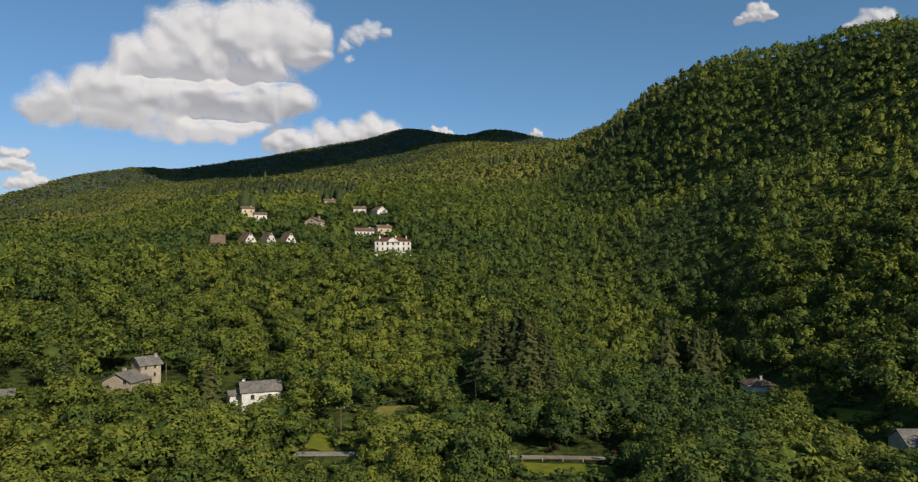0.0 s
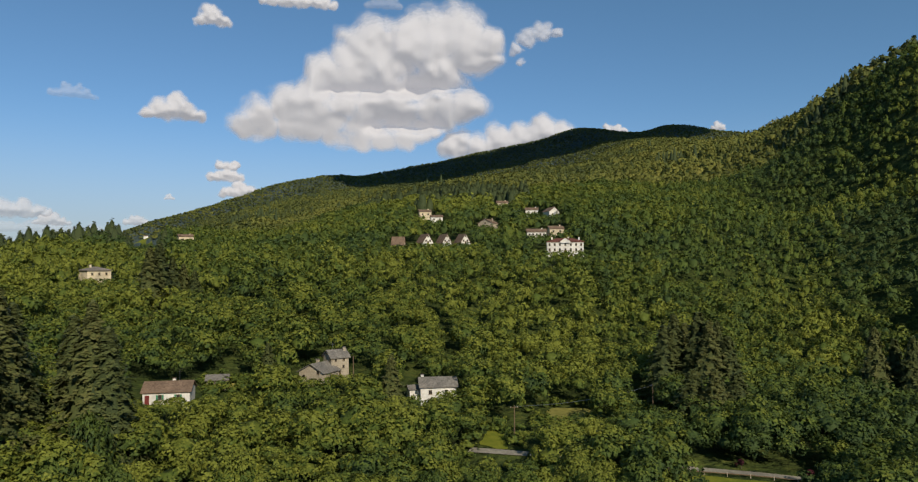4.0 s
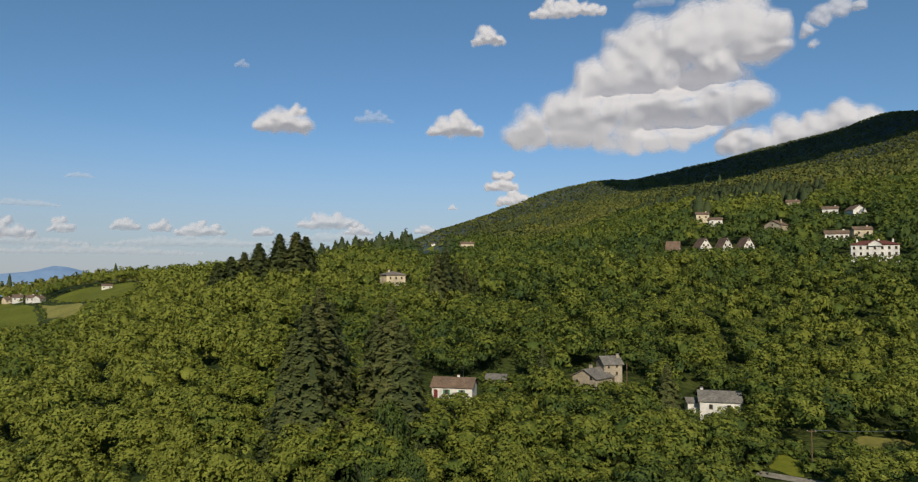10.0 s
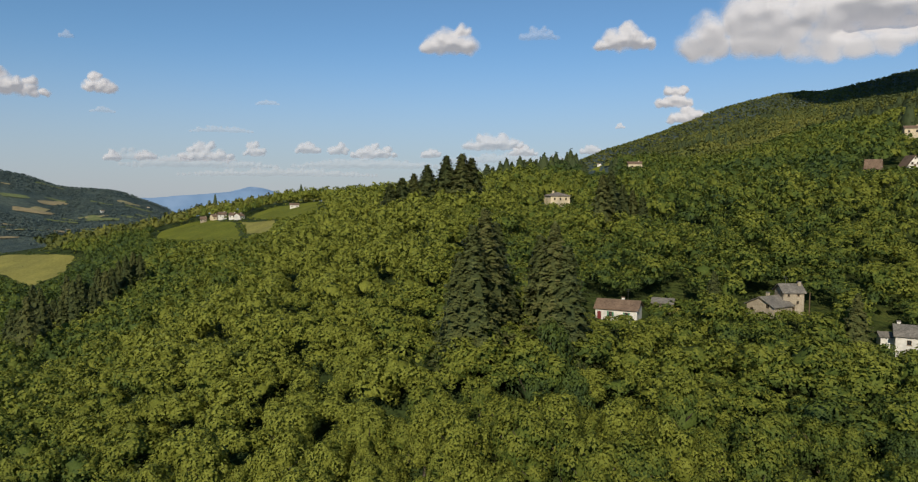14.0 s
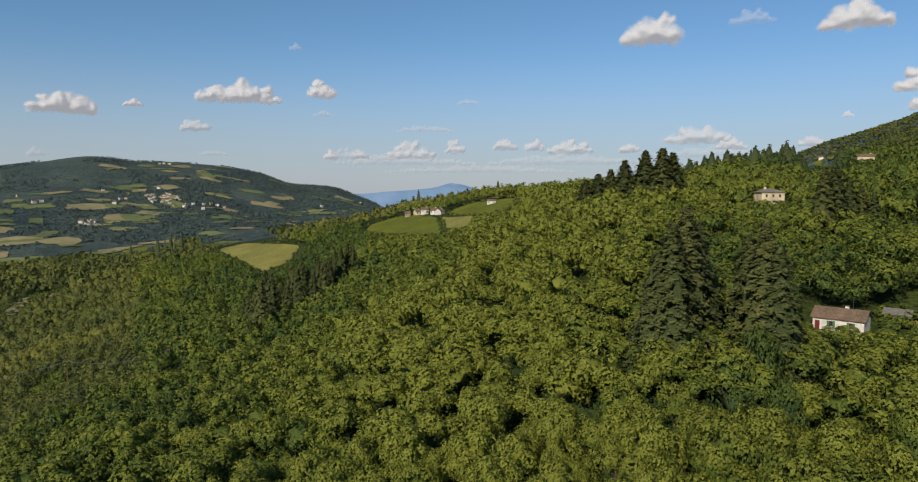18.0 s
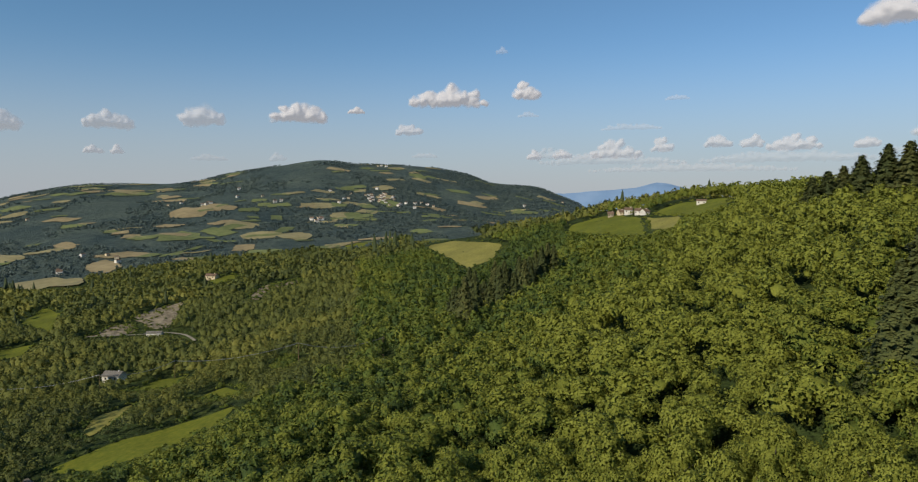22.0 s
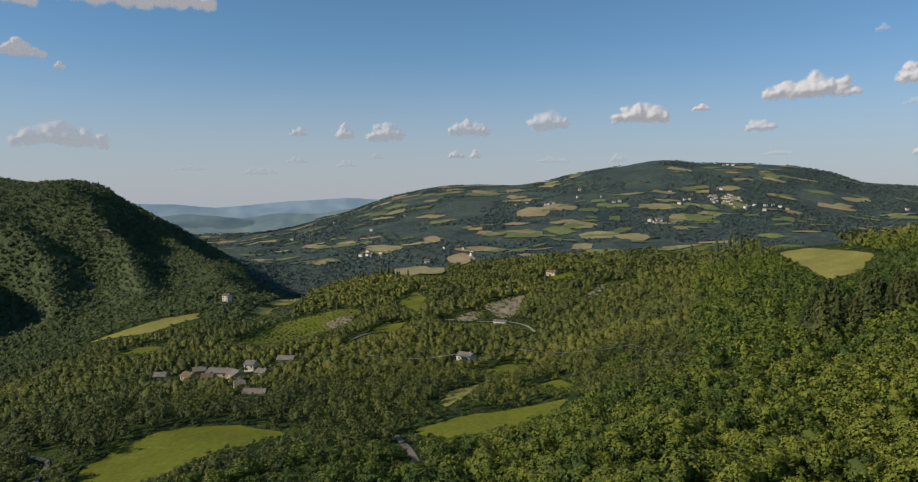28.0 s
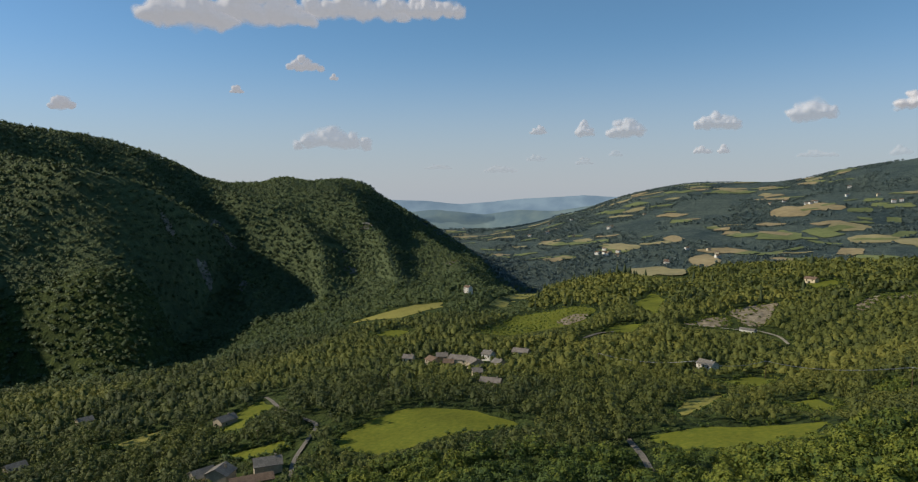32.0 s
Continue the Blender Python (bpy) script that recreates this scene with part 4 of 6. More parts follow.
def house(spec, place, turn, w, d, h, rise, wall, roof, label, windows=(), side_windows=(), ridge="x", door=None, chimney=((0.3, 0.0),), shutters=None, category="house", group="", eyes=2.0, balcony=False):
    """A house with its front (-y) turned towards the drone, then by turn degrees."""
    az = math.degrees(math.atan2(-place.x, place.y))
    root = new(spec)
    root.matrix_basis = pose(place.x, place.y, place.z, 0, 0, az + turn)
    part("wall", gable_walls(w, d, h, rise if ridge != "hip" else 0.01, ridge != "y"), wall, root)
    if ridge == "hip":
        part("roof", hip_roof(w, d, h, rise), roof, root)
    else:
        part("roof", gable_roof(w, d, h, rise, ridge == "x"), roof, root)
    for cx, cy in chimney:
        top = h + rise + 0.7
        c = part("chimney", boxes(((cx * w - 0.35, cy * d - 0.35, h), (cx * w + 0.35, cy * d + 0.35, top))), wall, root)
        part("chimney_cap", boxes(((cx * w - 0.45, cy * d - 0.45, top + 0.004), (cx * w + 0.45, cy * d + 0.45, top + 0.14))), roof, c)
    for x, z, ww, hh in windows:
        add_window(root, x, -d / 2, z, ww, hh, "front", shutters)
    for x, z, ww, hh in side_windows:
        s = 1 if x >= 0 else -1
        add_window(root, s * w / 2, x - s * 100, z, ww, hh, "right" if s > 0 else "left", shutters)
    if door:
        x, ww, hh, mat = door
        dr = part("door", boxes(((x - ww / 2, -d / 2 - 0.07, 0), (x + ww / 2, -d / 2 - 0.01, hh))), mat, root)
        part("door_handle", boxes(((x + ww / 2 - 0.2, -d / 2 - 0.12, 1.0), (x + ww / 2 - 0.1, -d / 2 - 0.075, 1.05))), METAL, dr, "small metal handle")
    if balcony:
        bl = part("balcony", boxes(((-w / 2 - 1.6, -d / 2, -0.2), (-w / 2 - 0.01, d / 2, 0.0))), STONE, root)
        for i in range(7):
            y = -d / 2 + 0.05 + i * (d - 0.1) / 6
            part("baluster", boxes(((-w / 2 - 1.58, y - 0.03, 0.004), (-w / 2 - 1.52, y + 0.03, 0.95))), METAL, bl)
        part("rail", boxes(((-w / 2 - 1.6, -d / 2, 0.954), (-w / 2 - 1.5, d / 2, 1.02))), METAL, bl)
    tagged(root, label, category, group)
    c = math.degrees((w * 0.5 + 0.5) / place.xy.length)
    b = math.degrees(math.atan2(place.z - EYE, place.xy.length))
    e = math.degrees(math.atan2(place.z - EYE + h + rise, place.xy.length))
    low = b + (e - b) * 0.36 * eyes / 2
    open_sight([(az - c, low), (az + c, low), (az + c, e), (az - c, e)], place.xy.length)
    q = [root.matrix_basis @ Vector(p) for p in ((-w / 2 - 3, -d / 2 - 4, 0), (w / 2 + 3, -d / 2 - 4, 0), (w / 2 + 3, d / 2 + 3, 0), (-w / 2 - 3, d / 2 + 3, 0))]
    CLEAR.append(np.array([v[:2] for v in q]))
    return root


def aerial(place, height):
    root = new("roof_aerial")
    root.location = place
    part("mast", boxes(((-0.04, -0.04, -3.5), (0.04, 0.04, height))), METAL, root)
    for i, (z, k) in enumerate(((0.98, 1.0), (0.8, 0.75))):
        part("dipole", boxes(((-0.8 * k, -0.03, height * z - 0.03), (0.8 * k, 0.03, height * z + 0.03))), METAL, root)
    tagged(root, "thin grey television aerial on a roof", "aerial")


# houses on the near shelf
p = spot(9.05, -11.15)
house("house", p, 6, 9.6, 7.0, 4.6, 1.9, WHITE, SLATE, "white rendered two-storey house with a grey slab roof", eyes=3.0, windows=[(-2.2, 3.2, 0.9, 1.1), (2.0, 3.2, 0.9, 1.1), (-2.2, 0.9, 0.9, 1.1)], chimney=((-0.42, 0.1),), door=(1.6, 1.0, 2.1, WOOD))
p = spot(11.0, -10.9)
house("shed", p, 14, 3.2, 3.6, 2.9, 0.7, WHITE, SLATE, "small whitewashed annexe with a low roof", chimney=(), category="shed")
p = spot(17.4, -8.9)
house("tower_house", p, 24, 5.2, 5.4, 5.3, 1.7, STONE, SLATE, "tall three-storey rubble-stone house with a slab roof", eyes=2.6, windows=[(-1.3, 4.5, 0.6, 0.7), (1.1, 4.6, 0.6, 0.7), (1.0, 2.7, 0.6, 0.9), (-1.3, 2.6, 0.6, 0.9)], side_windows=[(101, 4.8, 0.7, 0.9)], chimney=((0.4, -0.1),), door=(-0.2, 1.0, 2.1, WOOD))
q = spot(18.75, -9.4)
house("farmhouse", q, -38, 8.0, 7.0, 3.2, 2.0, STONE, SLATE, "low rubble-stone barn with a sagging slab roof", eyes=2.6, windows=[(-2.4, 1.9, 0.8, 0.9), (2.3, 3.2, 0.9, 1.0)], ridge="y", chimney=((-0.2, 0.2),))
aerial(p + Vector((-1.5, 1.5, 6.4)), 2.4)
p = spot(30.1, -10.25)
house("farmhouse", p, -12, 10.4, 6.6, 2.9, 1.8, WHITE, TILE, "long white farmhouse with a weathered tile roof and green shutters", eyes=1.9, windows=[(-1.4, 1.6, 0.8, 1.2), (2.6, 1.6, 0.8, 1.2)], door=(-4.2, 1.0, 2.1, REDPAINT), shutters=GREENPAINT, chimney=((0.1, 0.05),), balcony=True)
aerial(p + Vector((2.0, 1.0, 4.6)), 3.0)
p = spot(26.6, -9.4)
house("shed", p, -5, 5.0, 4.2, 2.2, 0.9, STONE, SLATE, "small stone outbuilding with a grey roof", chimney=(), category="shed")
p = spot(35.3, -1.2)
house("farmhouse", p, 24, 9.5, 8.0, 5.2, 1.6, CREAM, OLDROOF, "old cream farmhouse half hidden by trees", [(-2.8, 3.8, 0.8, 1.1), (0, 3.8, 0.8, 1.1), (2.8, 3.8, 0.8, 1.1)], eyes=1.6, ridge="hip", chimney=((-0.2, 0.0),))
p = spot(-30.7, -10.2)
house("cottage", p, 20, 9.0, 8.0, 4.2, 2.0, WHITE, TILE, "white cottage with a hipped red-brown tile roof and porch", [(-2.2, 1.8, 0.9, 1.3), (1.6, 2.6, 0.9, 1.2)], ridge="hip", door=(3.2, 1.0, 2.2, WOOD), chimney=((0.05, -0.1),), eyes=3.4)
p = spot(-41.2, -13.2)
house("farmhouse", p, 30, 11, 8, 3.2, 2.4, STONE, SLATE, "stone house with a grey slab roof by the lane", [(-2, 1.6, 0.9, 1.1)], chimney=())

# hillside village
p = spot(-1.6, 0.9)
hotel = house("hotel", p, 4, 18.5, 10, 6.6, 2.0, WHITE, REDROOF, "large white three-storey building with a dark red roof", [(x, z, 0.9, 1.3) for z in (2.6, 5.2) for x in (-8, -5.4, -2.8, 0, 2.8, 5.4, 8)], [(-100, 2.6, 0.9, 1.3), (-100, 5.2, 0.9, 1.3)], ridge="hip", chimney=((-0.35, 0.1), (0.1, 0.0), (0.4, 0.1)), door=(0, 1.6, 2.3, WOOD), eyes=1.5)
ped = part("pediment", gable_walls(5.0, 2.2, 7.0, 1.6, False, 6.0), WHITE, hotel, "white gabled front over the entrance")
ped.location = (0.0, -4.6, 0.0)
top = part("pediment_roof", gable_roof(5.0, 2.2, 7.0, 1.6, False, 0.3, 0.18), REDROOF, ped)
for az, dip, w in ((10.1, 1.75, 7.5), (8.5, 1.75, 6.6), (6.95, 1.75, 7.0)):
    house("chalet", spot(az, dip), 26, w * 0.85, 8.5, 1.4, 4.6, WHITE, TILE, "white A-frame chalet with a steep dark roof", [(-1.2, 2.4, 0.9, 1.1), (1.2, 2.4, 0.9, 1.1), (0, 4.8, 0.8, 1.0)], ridge="y", chimney=(), door=(0, 1.0, 2.0, WOOD), group="A-frame chalets of the village", eyes=1.3)
house("chalet", spot(12.3, 1.5), 80, 4.2, 6.5, 1.4, 4.6, WHITE, TILE, "chalet with a steep dark roof behind trees", [(0, 1.5, 0.9, 1.1)], ridge="y", chimney=(), eyes=1.8)
house("house", spot(0.75, 2.3), 6, 11.0, 7, 3.6, 1.7, WHITE, TILE, "long white house with a brown tile roof", [(x, 2.0, 1.0, 1.2) for x in (-4.2, -2.1, 0, 2.1, 4.2)])
house("house", spot(-0.85, 2.55), 14, 8.5, 7, 3.6, 1.6, CREAM, TILE, "brown-roofed cottage beside the long house", [(-2, 2.0, 1.0, 1.2), (2, 2.0, 1.0, 1.2)])
house("house", spot(10.1, 3.9), 10, 8.5, 7, 5.4, 1.6, CREAM, TILE, "yellow villa with a pale roof on the hillside", [(-2, 3.6, 1.0, 1.2), (2, 3.6, 1.0, 1.2), (-2, 1.4, 1.0, 1.2)])
house("house", spot(9.1, 3.65), 5, 8.0, 7, 3.6, 1.5, WHITE, TILE, "low white annexe of the yellow villa", [(-2, 2.0, 1.0, 1.2), (2, 2.0, 1.0, 1.2)], chimney=())
house("house", spot(4.75, 3.15), -30, 10, 8, 3.2, 2.6, STONE, TILE, "grey stone house with a broad gabled roof", [(0, 3.2, 0.9, 1.1)], ridge="y")
house("house", spot(1.1, 4.2), 0, 9, 7, 3.8, 1.7, WHITE, TILE, "small white house among the upper trees", [(-2, 2.0, 1.0, 1.2), (2, 2.0, 1.0, 1.2)])
house("house", spot(-0.5, 4.0), 30, 8, 9, 4.2, 2.8, WHITE, TILE, "white gabled house among the upper trees", [(-1.5, 2.0, 1.0, 1.2), (1.5, 2.0, 1.0, 1.2)], ridge="y")
house("house", spot(2.4, 6.1), 0, 9, 7, 3.2, 1.6, CREAM, TILE, "lone cream house high in the forest", [(0, 2.0, 1.0, 1.2)])
house("house", spot(3.6, 4.9), 8, 9, 7, 3.4, 1.7, CREAM, TILE, "cream house hidden by trees", [(-2, 2.0, 1.0, 1.2)], eyes=3)
house("house", spot(31.9, 2.2), 0, 9, 7, 4.0, 1.6, WHITE, TILE, "white house on the ridge meadow", [(-2, 2.0, 1.0, 1.2)])
house("house", spot(29.1, 1.9), 10, 10, 7, 4.0, 1.6, CREAM, TILE, "cream house on the wooded ridge", [(-2, 2.0, 1.0, 1.2)])
# hamlet on the meadow hill
for az, dip, w, h, t, wm in ((62.6, -2.2, 6.5, 4.2, 5, WHITE), (61.8, -2.2, 5, 3.4, -10, WHITE), (63.2, -2.25, 4.6, 3, 20, CREAM), (64.0, -2.4, 5, 2.6, 0, STONE), (61.3, -2.2, 4.4, 2.8, 35, WHITE)):
    house("house", spot(az, dip), t, w, 8, h, 2.0, wm, TILE, "farm building of the hilltop hamlet", [(-w * 0.28, h - 1.2, 0.8, 1.0), (w * 0.28, h - 1.2, 0.8, 1.0)], group="hilltop hamlet", eyes=2.6)
house("house", spot(57.0, -1.3), 0, 7, 5, 2.4, 1.1, WHITE, TILE, "low white barn on the hilltop meadow", [(-2, 1.3, 0.8, 0.8), (2, 1.3, 0.8, 0.8)], chimney=())
# houses in the valley
house("house", spot(103.8, -14.4), -35, 10.5, 8, 4.2, 2.0, WHITE, SLATE, "white house with a grey roof in the wood", [(-3, 2.8, 1.0, 1.2), (0, 2.8, 1.0, 1.2), (3, 2.8, 1.0, 1.2)], eyes=1.2)
for az, dip, w, d, h, t, wm, rm in ((128.43, -14.75, 7.5, 7, 5.4, 12, CREAM, OLDROOF), (126.35, -14.75, 9, 8, 3.4, -25, STONE, TILE), (125.6, -14.45, 8, 7, 3.6, 32, STONE, OLDROOF),
                                    (124.0, -14.75, 15, 10, 4.2, 8, CREAM, OLDROOF), (122.8, -15.1, 9, 9, 4.6, -35, STONE, OLDROOF), (121.63, -14.4, 7, 7, 4.6, 0, WHITE, SLATE),
                                    (118.85, -14.1, 11, 8, 3.8, 14, STONE, OLDROOF), (122.6, -15.75, 6, 6, 3.4, 40, CREAM, OLDROOF), (121.4, -16.45, 12, 7, 2.4, 15, STONE, OLDROOF), (120.75, -14.95, 7, 7, 3.0, -15, STONE, SLATE), (125.0, -14.95, 7, 6, 3.2, 20, STONE, TILE)):
    house("house", spot(az, dip), t - 32, w, d, h, 2.0, wm, rm, "stone-built house of the valley hamlet", [(-w * 0.28, h - 1.3, 1.0, 1.2), (w * 0.28, h - 1.3, 1.0, 1.2)], group="valley hamlet", eyes=2.2)
house("tower_house", spot(123.35, -8.95), -45, 8, 7, 8, 1.6, WHITE, TILE, "white tower-like house above the gorge", [(-2, 6, 1.0, 1.2), (2, 6, 1.0, 1.2), (-2, 3, 1.0, 1.2), (2, 3, 1.0, 1.2)])
house("house", spot(96.6, -7.2), -30, 12, 8, 4, 2, CREAM, TILE, "cream farmhouse on the wooded ridge", [(-3, 2.6, 1.0, 1.2), (3, 2.6, 1.0, 1.2)])
house("shed", spot(100.9, -11.3), -20, 11, 5, 2.6, 0.8, WHITE, SLATE, "long white shed at the foot of the bare slope", chimney=(), category="shed")
house("cottage", spot(143.5, -18.5), 35, 10, 7.5, 3.0, 2.0, STONE, SLATE, "low stone cottage with a dark slab roof in a yard", [(-2, 1.6, 0.9, 1.1)], chimney=((0.2, 0.0),))
house("farm_building", spot(145.4, -22.5), 25, 9, 8, 3.6, 2.2, STONE, SLATE, "farm building with a brown slab roof", [(-2, 1.6, 0.9, 1.1)], group="farm roofs", chimney=())
house("farm_building", spot(144.0, -22.7), -30, 9.5, 8, 4.6, 2.4, STONE, SLATE, "farm building with a pale grey roof", [(-2, 1.6, 0.9, 1.1)], group="farm roofs", ridge="y", chimney=((0.2, 0.1),))
house("farm_building", spot(140.3, -22.4), 5, 11, 8, 4.4, 2.2, STONE, SLATE, "farmhouse with a broad grey roof by the road", [(-2, 1.6, 0.9, 1.1)], group="farm roofs")
house("farm_building", spot(141.6, -23.3), 8, 16, 7, 3.2, 1.4, STONE, TILE, "long low shed with a brown roof", group="farm roofs", chimney=())
for az, dip in ((153.5, -17.2), (158, -19.6)):
    house("cottage", spot(az, dip), 20, 8, 7, 3.0, 1.8, STONE, SLATE, "small stone cottage deep in the wood", eyes=2.5, chimney=())


def utility_pole(place, height, arm=True):
    root = new("utility_pole")
    root.location = place
    bm = bmesh.new()
    bmesh.ops.create_cone(bm, cap_ends=True, segments=10, radius1=0.17, radius2=0.11, depth=height + 1, matrix=Matrix.Translation((0, 0, height / 2 - 0.5)))
    part("pole", bm, WOOD, root)
    if arm:
        cr = part("crossarm", boxes(((-0.9, -0.06, height - 0.55), (0.9, 0.06, height - 0.42))), WOOD, root)
        for x in (-0.8, 0, 0.8):
            part("insulator", boxes(((x - 0.06, -0.06, height - 0.416), (x + 0.06, 0.06, height - 0.25))), WHITE, cr)
    tagged(root, "weathered wooden utility pole among trees", "pole", "utility poles")
    r, az = place.xy.length, math.degrees(math.atan2(-place.x, place.y))
    c, e = math.degrees(0.8 / r), math.degrees(math.atan2(place.z + height - EYE, r))
    b = math.degrees(math.atan2(place.z + height * 0.25 - EYE, r))
    open_sight([(az - c, b), (az + c, b), (az + c, e), (az - c, e)], r)
    return Vector(place) + Vector((0, 0, height - 0.2))


def wire(a, b, sag=1.2, thick=0.05):
    cu = bpy.data.curves.new("power_line", "CURVE")
    cu.dimensions, cu.bevel_depth, cu.bevel_resolution = "3D", thick, 1
    sp = cu.splines.new("POLY")
    sp.points.add(16)
    for i, q in enumerate(sp.points):
        s = i / 16
        v = a.lerp(b, s) - Vector((0, 0, 4 * sag * s * (1 - s)))
        q.co = (*v, 1)
    cu.materials.append(METAL)
    tagged(new("power_line", cu), "thin sagging overhead wire", "wire")


tops = [utility_pole(spot(2.65, -14.0), 7.5), utility_pole(spot(-8.5, -11.6), 7.5, False)]
wire(tops[0], tops[1])
utility_pole(spot(130.2, -17.0), 11.0)
utility_pole(spot(141.0, -20.4), 8.0)
utility_pole(spot(16.0, -9.3), 6.5, False)
line = [utility_pole(spot(a, d), 11.0) for a, d in ((112.4, -15.0), (104.8, -15.2), (99.55, -14.7), (90.0, -14.4), (83.0, -14.6))]
for a, b in zip(line, line[1:]):
    wire(a, b, 3.0, 0.07), wire(a + Vector((0.7, 0.4, 0)), b + Vector((0.7, 0.4, 0)), 3.0, 0.07)

# post-and-rail fence along the lane
n = len(lane_line)
fence = new("roadside_fence")
o = lane_line * (1 - 2.3 / np.hypot(*lane_line.T))[:, None]
oz = ground(o[:, 0], o[:, 1])
for i in range(n // 3, n - 1):
    a, b = Vector((*o[i], oz[i])), Vector((*o[i + 1], oz[i + 1]))
    part("post", boxes(((a.x - 0.07, a.y - 0.07, a.z - 0.3), (a.x + 0.07, a.y + 0.07, a.z + 0.85))), STONE, fence)
    d = (b - a)
    m = Matrix.Translation(a + Vector((0, 0, 0.6))) @ d.to_track_quat("X", "Z").to_matrix().to_4x4()
    rl = part("rail", boxes(((0.08, -0.03, -0.09), (d.length - 0.08, 0.03, 0.09))), WOOD, fence)
    rl.matrix_local = m
tagged(fence, "weathered post-and-rail fence with stone posts beside the lane", "fence")

# ---- far hillside: fields and villages ----
KINDS = [(STUBBLE, "tan stubble field on the far hillside"), (HAY, "straw-yellow field on the far hillside"), (PASTURE, "olive pasture on the far hillside")]
FAR = [(98.3, -2.0, 3.4, 1.0, 0), (95.9, -1.6, 2.4, 0.6, 0), (94.6, -3.0, 3, 0.7, 1), (98.8, -3.8, 4, 0.7, 2), (92.7, -3.9, 3, 0.7, 1), (94.1, -4.8, 2.2, 0.6, 0), (89.9, -4.0, 3.2, 0.6, 1),
       (88.4, -1.5, 3, 0.5, 1), (86.2, -2.3, 2, 0.45, 1), (102.5, -5.1, 4, 0.5, 0), (104.1, -5.9, 2.6, 0.9, 0), (107.6, -6.9, 5, 0.9, 1), (110.7, -5.0, 3.5, 0.6, 1), (106.6, -4.2, 1.8, 0.5, 0)]
for az, dip, w, h, k in FAR:
    oval("field", az, dip, w, h, KINDS[k][0], KINDS[k][1], "field", 2.0)
count = 0
while count < 330:
    az, r = rng.uniform(65, 131), rng.uniform(1650, 4150)
    c = at(az, r)
    a0 = radians(az) + rng.normal(0, 0.6)
    L, Wd = rng.uniform(14, 50) * (0.6 + r / 4000), rng.uniform(9, 32) * (0.6 + r / 4000)
    u, v = np.array([math.cos(a0), math.sin(a0)]), np.array([-math.sin(a0), math.cos(a0)])
    s = [np.array(c[:2]) + u * L * x * rng.uniform(0.7, 1.2) + v * Wd * y * rng.uniform(0.7, 1.2) for x, y in ((-1, -1), (1, -1), (1, 1), (-1, 1))]
    if fbm(np.array([c.x]), np.array([c.y]), 900, 2)[0] < -0.12:
        continue
    k = int(rng.choice(3, p=(0.2, 0.25, 0.55)))
    sheet("field", s, KINDS[k][0], KINDS[k][1], "field", 2.5, rings=5, n=32)
    count += 1

def far_house(place, turn, w, wall):
    root = new("village_house")
    d, h = w * 0.7, w * 0.5
    part("wall", gable_walls(w, d, h, w * 0.2), wall, root)
    part("roof", gable_roof(w, d, h, w * 0.2), TILE, root)
    for x in (-0.25, 0.25):
        part("window", boxes(((x * w - 0.6, -d / 2 - 0.05, h * 0.5), (x * w + 0.6, -d / 2 + 0.02, h * 0.75))), GLASS, root)
    root.matrix_basis = pose(*place, 0, 0, turn)
    return tagged(root, "pale house with a tile roof on the far hillside", "house", "far village")


base = [far_house(at(83, 4000), 80, 13, WHITE), far_house(at(83.3, 3990), 95, 11, CREAM), far_house(at(82.6, 3990), 70, 14, WHITE)]
spots = []
for az, dip, sa, sd, k in ((83.0, -1.05, 0.75, 0.28, 26), (80.4, -1.5, 0.9, 0.12, 9), (88.8, -2.7, 0.7, 0.12, 8), (97.2, -1.35, 1.0, 0.1, 6), (111.4, -5.5, 0.8, 0.2, 9), (107.6, -6.3, 0.5, 0.1, 3), (103.4, -5.4, 1.2, 0.2, 4), (92.5, -0.7, 2.5, 0.3, 5), (69, -1.6, 1.5, 0.2, 5), (120, -3.5, 4, 0.8, 6), (114, -3.0, 3, 0.8, 8), (86, -0.6, 1.5, 0.4, 6)):
    spots += [(az + rng.normal(0, sa), dip + rng.normal(0, sd)) for _ in range(k)]
for i, (az, dip) in enumerate(spots):
    s = spot(az, dip)
    if s.xy.length > 1300:
        ob = copy_thing(base[i % 3], pose(s.x, s.y, s.z + 1.5, 0, 0, az + rng.uniform(-40, 40)))
        ob.scale = (1, 1, 1)

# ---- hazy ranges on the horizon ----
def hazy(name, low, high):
    """Air light over a far range: haze put into the base colour, which also glows."""
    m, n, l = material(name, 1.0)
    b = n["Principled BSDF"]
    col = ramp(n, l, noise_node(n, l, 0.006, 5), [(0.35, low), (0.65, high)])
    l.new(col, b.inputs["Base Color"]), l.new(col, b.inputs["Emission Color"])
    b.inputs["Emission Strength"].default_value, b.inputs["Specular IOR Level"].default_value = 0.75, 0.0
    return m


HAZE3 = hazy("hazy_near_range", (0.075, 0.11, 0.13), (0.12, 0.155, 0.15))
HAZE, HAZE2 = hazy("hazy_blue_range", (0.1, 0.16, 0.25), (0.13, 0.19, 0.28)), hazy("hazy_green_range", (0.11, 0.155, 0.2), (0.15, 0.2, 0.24))


